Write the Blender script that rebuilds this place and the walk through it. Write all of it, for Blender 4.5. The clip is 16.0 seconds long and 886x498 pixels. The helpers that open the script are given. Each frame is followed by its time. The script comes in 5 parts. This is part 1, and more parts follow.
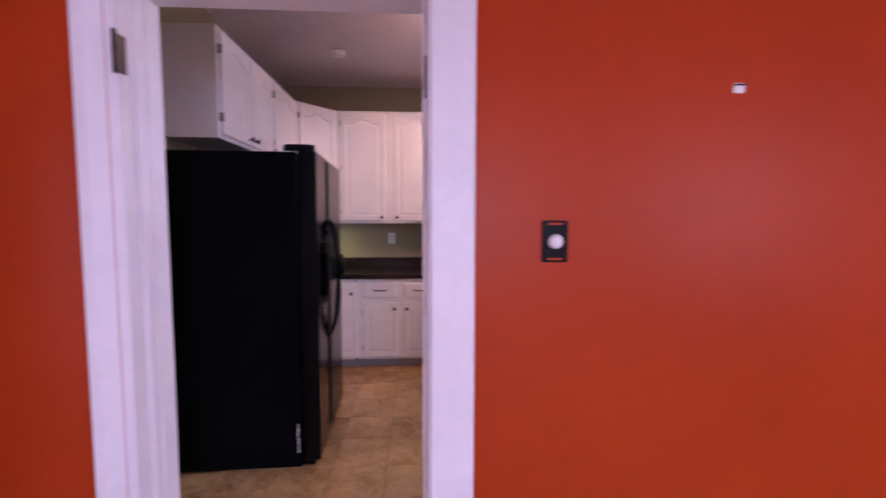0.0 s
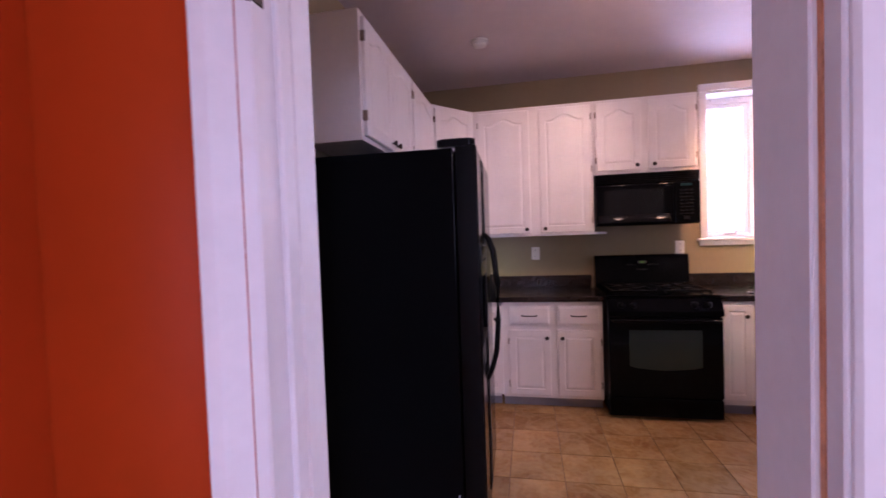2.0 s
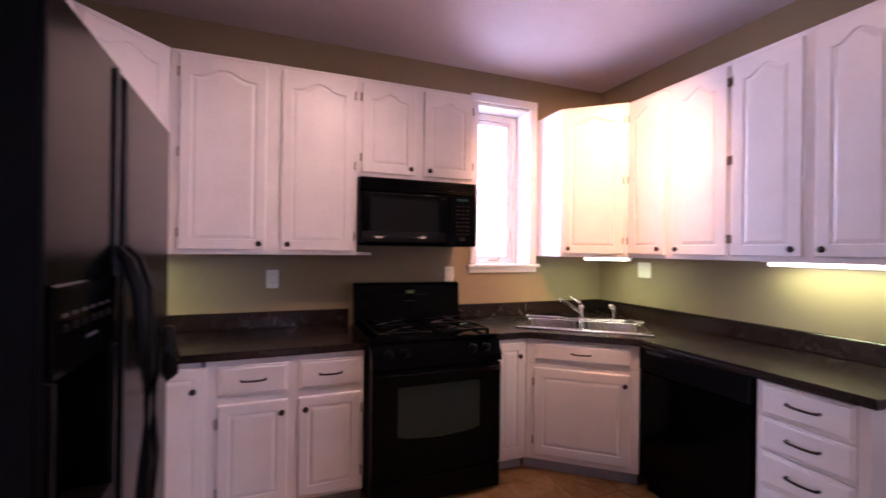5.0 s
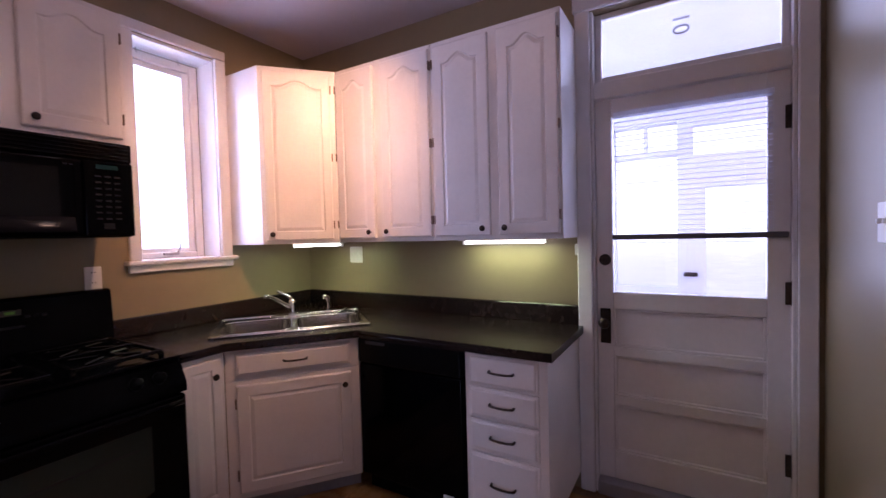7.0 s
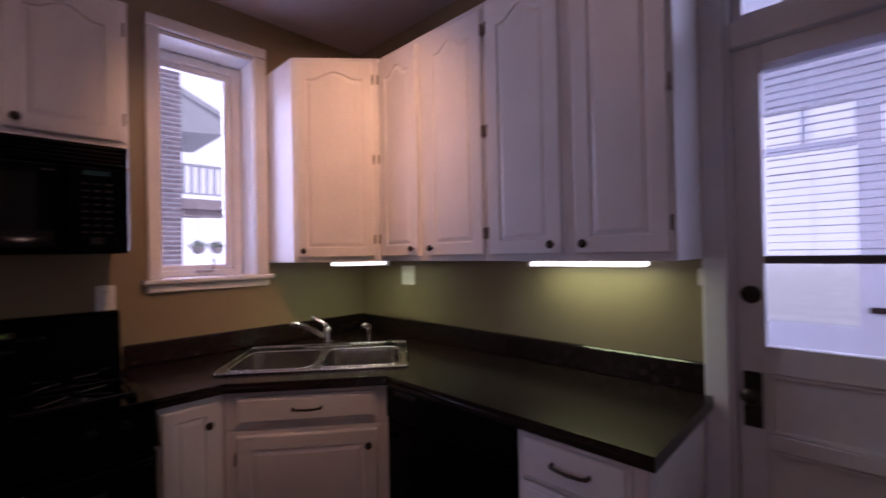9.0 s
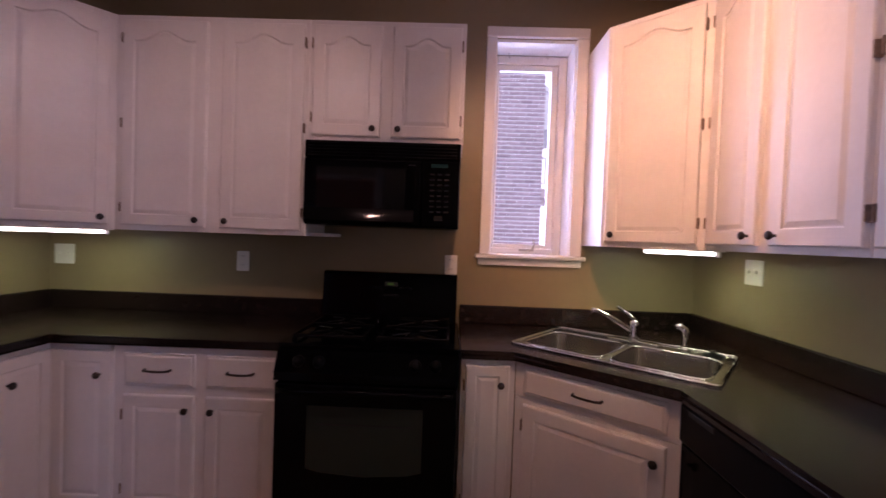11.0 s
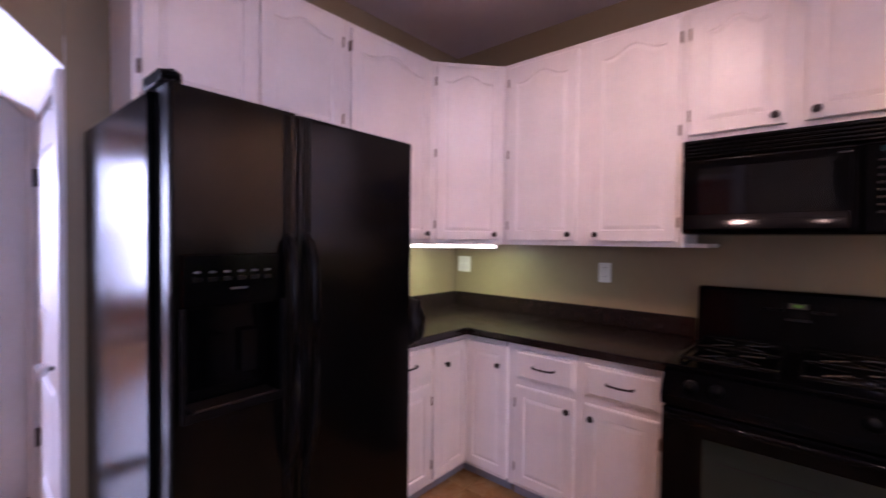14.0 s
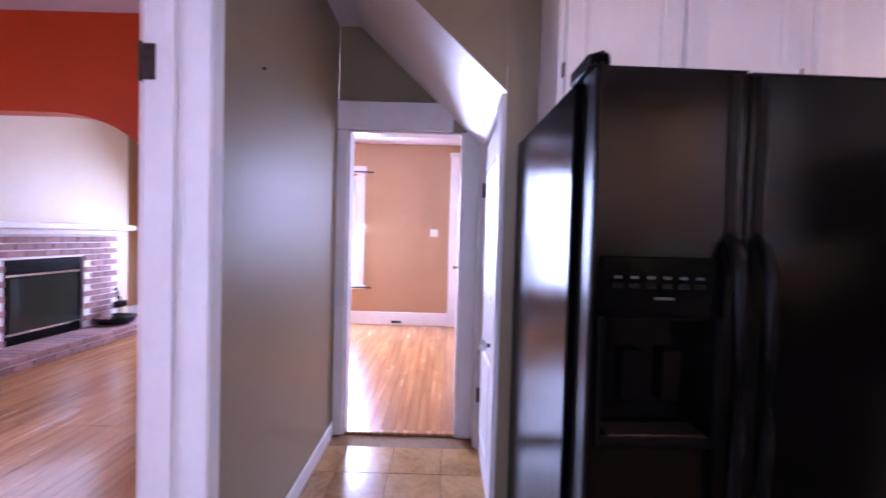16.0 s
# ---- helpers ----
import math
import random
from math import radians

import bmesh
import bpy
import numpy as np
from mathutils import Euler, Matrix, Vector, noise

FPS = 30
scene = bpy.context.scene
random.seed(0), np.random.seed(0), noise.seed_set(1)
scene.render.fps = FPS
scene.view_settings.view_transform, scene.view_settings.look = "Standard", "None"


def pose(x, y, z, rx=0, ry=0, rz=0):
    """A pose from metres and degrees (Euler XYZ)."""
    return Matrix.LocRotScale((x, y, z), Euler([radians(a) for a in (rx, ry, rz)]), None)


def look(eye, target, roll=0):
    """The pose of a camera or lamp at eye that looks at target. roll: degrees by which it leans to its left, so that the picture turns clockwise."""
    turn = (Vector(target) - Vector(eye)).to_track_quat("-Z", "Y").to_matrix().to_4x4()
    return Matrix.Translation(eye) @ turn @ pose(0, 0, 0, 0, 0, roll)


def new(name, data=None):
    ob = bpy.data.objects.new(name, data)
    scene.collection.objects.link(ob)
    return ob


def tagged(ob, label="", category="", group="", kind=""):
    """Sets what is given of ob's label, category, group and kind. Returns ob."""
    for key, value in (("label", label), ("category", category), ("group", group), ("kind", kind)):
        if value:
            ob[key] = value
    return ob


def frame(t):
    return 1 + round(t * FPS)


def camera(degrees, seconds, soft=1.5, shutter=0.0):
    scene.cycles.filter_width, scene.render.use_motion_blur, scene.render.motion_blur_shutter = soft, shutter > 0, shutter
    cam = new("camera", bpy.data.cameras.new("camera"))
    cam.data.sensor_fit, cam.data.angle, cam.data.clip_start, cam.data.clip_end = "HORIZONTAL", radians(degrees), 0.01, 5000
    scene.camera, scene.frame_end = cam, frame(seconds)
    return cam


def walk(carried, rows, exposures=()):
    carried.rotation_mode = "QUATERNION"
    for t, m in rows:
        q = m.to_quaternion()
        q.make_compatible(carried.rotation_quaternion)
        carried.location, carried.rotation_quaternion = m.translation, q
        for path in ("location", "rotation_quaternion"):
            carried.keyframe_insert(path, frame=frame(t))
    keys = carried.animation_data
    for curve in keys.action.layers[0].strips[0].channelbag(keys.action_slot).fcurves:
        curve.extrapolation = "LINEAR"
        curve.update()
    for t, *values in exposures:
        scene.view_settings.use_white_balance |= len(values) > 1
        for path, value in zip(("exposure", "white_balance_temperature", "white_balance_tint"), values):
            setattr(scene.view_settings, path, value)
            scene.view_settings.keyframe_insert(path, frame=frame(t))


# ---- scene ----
cam = camera(92.4, 16.0, shutter=0.5)
PATH = [
    (0, (0.235, 0.282, 1.409), (0.35, 2.273, 1.268), 0.1),
    (0.5, (0.172, 0.356, 1.408), (-0.131, 2.32, 1.263), 0.6),
    (1, (0.127, 0.503, 1.385), (-0.448, 2.392, 1.27), -0.6),
    (1.5, (0.021, 0.668, 1.387), (-0.567, 2.553, 1.246), 0.8),
    (2, (-0.116, 0.838, 1.395), (-0.506, 2.781, 1.334), -2.0),
    (2.5, (-0.168, 1.003, 1.381), (-0.331, 2.992, 1.246), -1.6),
    (3, (-0.14, 1.255, 1.388), (-0.314, 3.247, 1.342), -0.1),
    (5.5, (0.017, 2.005, 1.402), (1.072, 3.704, 1.416), 0.3),
    (6, (0.066, 2.092, 1.398), (1.463, 3.523, 1.415), -0.2),
    (6.5, (0.121, 2.18, 1.402), (1.816, 3.243, 1.376), -0.9),
    (7, (0.233, 2.24, 1.397), (1.954, 3.258, 1.33), -1.5),
    (7.5, (0.424, 2.246, 1.419), (2.17, 3.22, 1.443), 0.3),
    (8, (0.597, 2.27, 1.409), (2.392, 3.151, 1.363), -0.5),
    (8.5, (0.753, 2.352, 1.418), (2.45, 3.409, 1.475), 0.2),
    (9, (0.855, 2.387, 1.403), (2.288, 3.783, 1.42), -1.1),
    (9.5, (0.93, 2.365, 1.39), (1.933, 4.095, 1.362), 0.4),
    (12, (1.229, 2.369, 1.373), (0.695, 4.296, 1.313), 2.7),
    (12.5, (1.195, 2.314, 1.381), (0.456, 4.171, 1.292), 2.4),
    (13, (1.054, 2.305, 1.388), (0.231, 4.127, 1.322), -0.4),
    (13.5, (0.952, 2.303, 1.394), (-0.065, 4.025, 1.377), -0.6),
    (14, (0.883, 2.302, 1.389), (-0.434, 3.807, 1.346), 0.6),
    (14.5, (0.798, 2.301, 1.39), (-0.814, 3.482, 1.32), 1.1),
    (15, (0.74, 2.34, 1.384), (-1.07, 3.188, 1.318), 1.2),
    (15.5, (0.691, 2.334, 1.377), (-1.27, 2.722, 1.316), 1.5),
    (16, (0.644, 2.31, 1.377), (-1.355, 2.311, 1.32), 1.6),
]
EXPOSURES = [(0.0, 0.35, 5750, 38), (1.5, 0.3, 5750, 38), (3.0, 0.35, 5700, 36), (5.5, 0.0, 5950, 38), (7.0, -0.7, 5650, 34), (8.0, -1.25, 5650, 35), (9.0, -1.7, 5750, 37), (9.7, -1.65, 6050, 40), (12.0, -0.35, 5950, 40), (13.0, -0.18, 5850, 39), (14.0, 0.38, 5600, 36), (15.0, 0.62, 5450, 34), (16.0, 0.72, 5250, 30)]
walk(cam, [(t, look(eye, target, roll)) for t, eye, target, roll in PATH], EXPOSURES)

# ---- world, sun, lamps ----
world = bpy.data.worlds.new("sky")
world.use_nodes = True
scene.world = world
wn = world.node_tree
sky = wn.nodes.new("ShaderNodeTexSky")
sky.sky_type, sky.sun_disc = "NISHITA", False
sky.sun_elevation, sky.sun_rotation = radians(41), radians(184)
sky.air_density, sky.dust_density = 1.0, 1.0
wn.nodes["Background"].inputs["Strength"].default_value = 0.15
wn.links.new(sky.outputs[0], wn.nodes["Background"].inputs["Color"])


def lamp(name, kind, m, watts, colour, size=(0.1, 0.1), angle=0.0):
    data = bpy.data.lights.new(name, kind)
    data.energy, data.color = watts, colour
    if kind == "AREA":
        data.shape, data.size, data.size_y = "RECTANGLE", *size
    elif kind == "SUN":
        data.angle = angle
    else:
        data.shadow_soft_size = size[0]
    if kind == "SPOT":
        data.spot_size, data.spot_blend = angle, 1.0
    ob = new(name, data)
    ob.matrix_world = m
    return ob


DAY = (0.72, 0.79, 1.0)
WARM = (1.0, 0.64, 0.42)
SPOT_WARM = (1.0, 0.54, 0.23)
TUBE = (0.80, 1.0, 0.42)
sun_dir = look((-0.6, -9, 8), (0, 0, 0))
lamp("sun", "SUN", sun_dir, 4.0, (1.0, 0.97, 0.94), angle=radians(6))
# daylight by seen or inferred openings, plus added fill lamps noted below
lamp("window_daylight", "AREA", look((1.58, 5.10, 1.9), (1.58, 0, 1.3)), 30, DAY, (0.36, 1.08))
lamp("porch_daylight", "AREA", look((2.74, 2.28, 1.55), (0, 2.5, 1.2)), 7, DAY, (0.64, 0.85))
# two added lamps at the windowless porch ends, filling its east wall
for py, ty in ((3.55, 0.5), (0.65, 3.6)):
    lamp("porch_window_daylight", "AREA", look((3.95, py, 1.6), (4.15, ty, 1.5)), 85, DAY, (1.6, 1.6))
lamp("transom_daylight", "AREA", look((2.72, 2.28, 2.35), (0, 2.28, 1.5)), 4, DAY, (0.72, 0.28))
lamp("dining_daylight", "AREA", look((3.12, -1.45, 1.5), (2.0, -0.7, 0.0)), 40, DAY, (1.3, 1.4))
# fill lamp for an unseen south opening, tilted down to bounce off the floor
lamp("dining_south_daylight", "AREA", look((0.9, -2.74, 1.5), (0.9, -1.7, 0.0)), 75, DAY, (1.2, 1.3))
# added fill lamp standing in the arch, for light from the living room
lamp("arch_daylight", "AREA", look((-2.05, -1.05, 1.15), (1.1, 1.4, 0.85)), 12, DAY, (1.8, 1.5))
lamp("front_room_daylight", "AREA", look((-5.78, 0.70, 1.5), (0, 2.0, 0.3)), 168, DAY, (0.9, 1.7))
# added fill lamp by the closed north wall, where no window is built
lamp("front_room_side_daylight", "AREA", look((-4.4, 3.5, 1.6), (-3.2, 0, 0.4)), 60, DAY, (1.6, 1.4))
lamp("living_room_daylight", "AREA", look((-5.95, -0.75, 1.6), (-3.6, -0.4, 0.0)), 78, DAY, (1.2, 1.4))
# ceiling track heads
TY = 3.20
HEADS = ((0.46, (-0.55, 4.2, 0.6)), (0.92, (0.7, 2.4, 0.0)), (1.37, (2.0, 4.5, 1.5)))
for hx, aim in HEADS:
    lamp("track_bulb", "POINT", pose(hx, TY, 2.60), 2.3, WARM, (0.03, 0.03))
lamp("track_spot", "SPOT", look((1.37, TY, 2.61), (2.04, 4.42, 1.68)), 215, SPOT_WARM, (0.03, 0.03), radians(82))
lamp("track_spot", "SPOT", look((0.46, TY, 2.61), (-0.15, 4.6, 1.1)), 44, WARM, (0.03, 0.03), radians(100))
lamp("track_spot", "SPOT", look((0.92, TY, 2.61), (0.75, 2.9, 0.0)), 6, WARM, (0.03, 0.03), radians(110))
# under-cabinet tubes
lamp("tube_glow", "AREA", pose(2.46, 3.15, 1.335, 0, 0, 90), 3.2, TUBE, (0.46, 0.03))
lamp("tube_glow", "AREA", pose(2.25, 4.39, 1.335, 0, 0, -42), 3.4, TUBE, (0.27, 0.03))
lamp("tube_glow", "AREA", pose(-0.87, 4.42, 1.335, 0, 0, 49), 3.0, TUBE, (0.50, 0.03))

# ---- materials ----


def material(name, colour, rough=0.5, metal=0.0, vary=0.12, scale=6.0, bump=0.0, bump_scale=120.0, spec=0.5, coat=0.0,
             per_object=0.0, stretch=(1, 1, 1), colour2=None, rv=0.06):
    m = bpy.data.materials.new(name)
    m.use_nodes = True
    n, l = m.node_tree.nodes, m.node_tree.links
    b = n["Principled BSDF"]
    tc = n.new("ShaderNodeTexCoord")
    mp = n.new("ShaderNodeMapping")
    mp.inputs["Scale"].default_value = stretch
    l.new(tc.outputs["Object"], mp.inputs["Vector"])
    if per_object:
        oi = n.new("ShaderNodeObjectInfo")
        shift = n.new("ShaderNodeMath")
        shift.operation, shift.inputs[1].default_value = "MULTIPLY", 83.0
        l.new(oi.outputs["Random"], shift.inputs[0])
        l.new(shift.outputs[0], mp.inputs["Location"])
    big = n.new("ShaderNodeTexNoise")
    big.inputs["Scale"].default_value, big.inputs["Detail"].default_value = scale, 6
    l.new(mp.outputs[0], big.inputs["Vector"])
    fine = n.new("ShaderNodeTexNoise")
    fine.inputs["Scale"].default_value, fine.inputs["Detail"].default_value = scale * 9, 4
    l.new(mp.outputs[0], fine.inputs["Vector"])
    mixf = n.new("ShaderNodeMath")
    mixf.operation = "MULTIPLY_ADD"
    l.new(fine.outputs["Fac"], mixf.inputs[0])
    mixf.inputs[1].default_value = 0.4
    l.new(big.outputs["Fac"], mixf.inputs[2])
    ramp = n.new("ShaderNodeMapRange")
    ramp.inputs["From Min"].default_value, ramp.inputs["From Max"].default_value = 0.45, 0.95
    l.new(mixf.outputs[0], ramp.inputs["Value"])
    mix = n.new("ShaderNodeMix")
    mix.data_type = "RGBA"
    c2 = colour2 or tuple(min(1, c * (1 + vary)) for c in colour)
    c1 = colour if colour2 else tuple(c * (1 - vary) for c in colour)
    mix.inputs["A"].default_value, mix.inputs["B"].default_value = (*c1, 1), (*c2, 1)
    l.new(ramp.outputs[0], mix.inputs["Factor"])
    out = mix.outputs["Result"]
    if per_object:
        hsv = n.new("ShaderNodeHueSaturation")
        mr = n.new("ShaderNodeMapRange")
        mr.inputs["To Min"].default_value, mr.inputs["To Max"].default_value = 1 - per_object, 1 + per_object
        l.new(oi.outputs["Random"], mr.inputs["Value"])
        l.new(mr.outputs[0], hsv.inputs["Value"])
        l.new(out, hsv.inputs["Color"])
        out = hsv.outputs["Color"]
    l.new(out, b.inputs["Base Color"])
    rr = n.new("ShaderNodeMapRange")
    rr.inputs["To Min"].default_value, rr.inputs["To Max"].default_value = max(0.02, rough - rv), min(1, rough + rv * 1.3)
    l.new(big.outputs["Fac"], rr.inputs["Value"])
    l.new(rr.outputs[0], b.inputs["Roughness"])
    b.inputs["Metallic"].default_value = metal
    b.inputs["Specular IOR Level"].default_value = spec
    b.inputs["Coat Weight"].default_value = coat
    if bump:
        bt = n.new("ShaderNodeTexNoise")
        bt.inputs["Scale"].default_value, bt.inputs["Detail"].default_value = bump_scale, 3
        l.new(mp.outputs[0], bt.inputs["Vector"])
        bp = n.new("ShaderNodeBump")
        bp.inputs["Strength"].default_value, bp.inputs["Distance"].default_value = bump, 0.004
        l.new(bt.outputs["Fac"], bp.inputs["Height"])
        l.new(bp.outputs[0], b.inputs["Normal"])
    return m


def glowing(name, colour, strength):
    m = bpy.data.materials.new(name)
    m.use_nodes = True
    b = m.node_tree.nodes["Principled BSDF"]
    b.inputs["Base Color"].default_value = (*colour, 1)
    b.inputs["Specular IOR Level"].default_value = 0.1
    b.inputs["Emission Color"].default_value, b.inputs["Emission Strength"].default_value = (*colour, 1), strength
    return m


def glass_material(name, tint=(1, 1, 1), rough=0.0):
    m = bpy.data.materials.new(name)
    m.use_nodes = True
    n, l = m.node_tree.nodes, m.node_tree.links
    n.remove(n["Principled BSDF"])
    t, g, x, f = (n.new("ShaderNodeBsdfTransparent"), n.new("ShaderNodeBsdfGlossy"), n.new("ShaderNodeMixShader"),
                  n.new("ShaderNodeFresnel"))
    t.inputs[0].default_value = (*tint, 1)
    g.inputs["Roughness"].default_value = rough
    f.inputs["IOR"].default_value = 1.45
    l.new(f.outputs[0], x.inputs[0]), l.new(t.outputs[0], x.inputs[1]), l.new(g.outputs[0], x.inputs[2])
    l.new(x.outputs[0], n["Material Output"].inputs["Surface"])
    return m


WHITE = material("white_cabinet_paint", (0.80, 0.76, 0.75), 0.33, vary=0.05, scale=5, bump=0.06, bump_scale=60)
TRIM = material("white_trim_paint", (0.78, 0.76, 0.77), 0.44, vary=0.06, scale=4, bump=0.08, bump_scale=40)
TAUPE = material("taupe_wall_paint", (0.262, 0.208, 0.122), 0.40, vary=0.06, scale=2.5, bump=0.10, bump_scale=220, rv=0.015)
RED = material("red_wall_paint", (0.41, 0.044, 0.0045), 0.38, vary=0.08, scale=2.0, bump=0.10, bump_scale=220, spec=0.15, rv=0.02)
TAN = material("tan_wall_paint", (0.43, 0.265, 0.145), 0.5, vary=0.05, scale=2.0, bump=0.1, bump_scale=220)
CREAM = material("cream_wall_paint", (0.66, 0.55, 0.40), 0.5, vary=0.05, scale=2.0, bump=0.1, bump_scale=220)
CEIL = material("ceiling_paint", (0.58, 0.51, 0.53), 0.75, vary=0.06, scale=1.5, bump=0.2, bump_scale=150)
LAMINATE = material("dark_laminate", (0.008, 0.0048, 0.0045), 0.22, vary=0.3, scale=34, colour2=(0.022, 0.0135, 0.012), bump=0.015, bump_scale=160, spec=0.45, rv=0.015)
FRIDGE = material("black_fridge_enamel", (0.002, 0.0018, 0.002), 0.17, vary=0.1, scale=4, bump=0.05, bump_scale=90, spec=0.17, rv=0.015)
BLACK = material("black_appliance_enamel", (0.0015, 0.0015, 0.002), 0.10, vary=0.1, scale=4, spec=0.09, rv=0.015)
GLOSS = material("glossy_black_trim", (0.002, 0.002, 0.0022), 0.08, vary=0.1, scale=4, spec=0.13, rv=0.01)
BLACK_SIDE = material("black_textured_steel", (0.003, 0.003, 0.0035), 0.17, vary=0.1, scale=3, bump=0.10, bump_scale=120, spec=0.04, rv=0.01)
BLACK_PLASTIC = material("black_plastic", (0.003, 0.003, 0.0035), 0.32, vary=0.2, scale=20, spec=0.10, rv=0.03)
IRON = material("cast_iron", (0.003, 0.003, 0.003), 0.24, vary=0.3, scale=30, bump=0.1, bump_scale=200, spec=0.22)
OVEN_GLASS = material("dark_oven_glass", (0.018, 0.026, 0.022), 0.07, vary=0.05, scale=2, rv=0.01, spec=0.3)
STEEL = material("brushed_steel", (0.60, 0.59, 0.60), 0.17, 1.0, vary=0.03, scale=30, rv=0.01)
# same steel as the rim; dark reflections in the bowls put into its colour
BOWL = material("darkened_bowl_steel", (0.40, 0.36, 0.34), 0.24, 1.0, vary=0.02, scale=5, rv=0.0)
CHROME = material("chrome", (0.75, 0.75, 0.77), 0.08, 1.0, vary=0.03)
BRONZE = material("dark_bronze", (0.055, 0.042, 0.038), 0.32, 0.85, vary=0.3, scale=60)
HINGE = material("antique_brass_hinge", (0.23, 0.165, 0.13), 0.4, 0.6, vary=0.3, scale=60)
PLATE = material("white_plastic", (0.78, 0.76, 0.74), 0.35, vary=0.03)
SLOT = material("slot_dark", (0.02, 0.018, 0.016), 0.6)
TILE = material("slate_look_tile", (0.26, 0.120, 0.038), 0.20, vary=0.2, scale=3.6, colour2=(0.54, 0.32, 0.125), bump=0.12, bump_scale=30, per_object=0.16)
tn, tl = TILE.node_tree.nodes, TILE.node_tree.links
tb0 = tn["Principled BSDF"]
tmap = next(k for k in tn if k.type == "MAPPING")
vein = tn.new("ShaderNodeTexNoise")
vein.inputs["Scale"].default_value, vein.inputs["Detail"].default_value, vein.inputs["Distortion"].default_value = 4.5, 4, 1.6
tl.new(tmap.outputs[0], vein.inputs["Vector"])
vr = tn.new("ShaderNodeValToRGB")
vr.color_ramp.elements[0].position, vr.color_ramp.elements[0].color = 0.40, (0, 0, 0, 1)
vr.color_ramp.elements[1].position, vr.color_ramp.elements[1].color = 0.62, (0, 0, 0, 1)
mid = vr.color_ramp.elements.new(0.51)
mid.color = (0.24, 0.24, 0.24, 1)
tl.new(vein.outputs["Fac"], vr.inputs["Fac"])
vm = tn.new("ShaderNodeMix")
vm.data_type = "RGBA"
tl.new(tb0.inputs["Base Color"].links[0].from_socket, vm.inputs["A"])
vm.inputs["B"].default_value = (0.60, 0.43, 0.22, 1)
tl.new(vr.outputs["Color"], vm.inputs["Factor"])
tl.new(vm.outputs["Result"], tb0.inputs["Base Color"])
GROUT = material("grout", (0.25, 0.145, 0.065), 0.85, vary=0.2, scale=30)
OAK = material("oak_floor", (0.33, 0.135, 0.045), 0.26, vary=0.2, scale=5, colour2=(0.60, 0.30, 0.12), stretch=(0.35, 6, 1), bump=0.05, bump_scale=60, coat=0.2)
TOE = material("toe_kick_grey", (0.33, 0.31, 0.33), 0.55, vary=0.1)
# paled and blued brick: outdoor overexposure put into its colour
BRICK = material("washed_out_brick", (0.44, 0.36, 0.41), 0.85, vary=0.2, scale=14, bump=0.4, bump_scale=90, per_object=0.2)
FIRE_BRICK = material("hearth_brick", (0.34, 0.20, 0.19), 0.8, vary=0.25, scale=14, bump=0.4, bump_scale=90, per_object=0.25)
# mortar kept near-white and bluish to carry the same outdoor glare
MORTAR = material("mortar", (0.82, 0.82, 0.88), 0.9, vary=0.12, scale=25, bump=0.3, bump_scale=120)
GLASS = glass_material("window_glass")
KNOB_GLASS = material("cut_glass", (0.75, 0.76, 0.78), 0.05, vary=0.1, scale=60, spec=1.0)
TUBE_GLOW = glowing("tube_diffuser", (1.0, 0.96, 0.80), 9.0)
BULB_GLOW = glowing("spot_bulb", (1.0, 0.86, 0.68), 15.0)
GREEN_LED = glowing("green_display", (0.10, 0.22, 0.04), 0.12)
TEAL_LED = glowing("teal_display", (0.006, 0.03, 0.033), 0.07)
PORCH = material("porch_paint", (0.66, 0.67, 0.70), 0.5, vary=0.06, scale=2)
SLAT = material("blind_slat", (0.85, 0.85, 0.90), 0.4, vary=0.03)
# dark grey paints the backlit shade on the blind's bottom rail
BACKLIT_RAIL = material("backlit_blind_rail", (0.11, 0.11, 0.13), 0.5, vary=0.05)
MW_GLASS = material("microwave_glass", (0.006, 0.006, 0.007), 0.06, vary=0.05, scale=2, rv=0.01, spec=0.3)
sn, sl = SLAT.node_tree.nodes, SLAT.node_tree.links
strn, smix = sn.new("ShaderNodeBsdfTranslucent"), sn.new("ShaderNodeMixShader")
strn.inputs["Color"].default_value = (0.85, 0.86, 0.95, 1)
smix.inputs[0].default_value = 0.55
sl.new(sn["Principled BSDF"].outputs[0], smix.inputs[1]), sl.new(strn.outputs[0], smix.inputs[2])
sl.new(smix.outputs[0], sn["Material Output"].inputs["Surface"])
# near-white albedo carries the overexposed sunlight on the yard
BRIGHT_YARD = material("overexposed_paving", (0.80, 0.80, 0.80), 0.9, vary=0.1, scale=0.8)
# timber and leaf lightened: overexposed distance put into their colours
TIMBER = material("washed_out_timber", (0.52, 0.43, 0.43), 0.8, vary=0.2, scale=3)
LEAF = material("washed_out_leaf", (0.38, 0.44, 0.34), 0.7, vary=0.3, scale=20)
PRINT = material("panel_print", (0.075, 0.075, 0.082), 0.5, vary=0.02, spec=0.1)
PRINT_DIM = material("dim_panel_print", (0.018, 0.018, 0.020), 0.5, vary=0.02, spec=0.06)
BARE = material("bare_wood_edge", (0.60, 0.28, 0.14), 0.6, vary=0.25, scale=25)
TIN = material("hook_steel", (0.45, 0.43, 0.42), 0.35, 1.0)

# ---- builders ----


def part(name, bm, mat, parent=None, label="", smooth=False, m=None):
    me = bpy.data.meshes.new(name)
    bmesh.ops.recalc_face_normals(bm, faces=bm.faces)
    bm.to_mesh(me)
    bm.free()
    me.materials.append(mat)
    if smooth:
        for p in me.polygons:
            p.use_smooth = True
    ob = new(name, me)
    if m is not None:
        ob.matrix_world = m
    if parent is not None:
        ob.parent = parent
    if label:
        tagged(ob, label)
    return ob


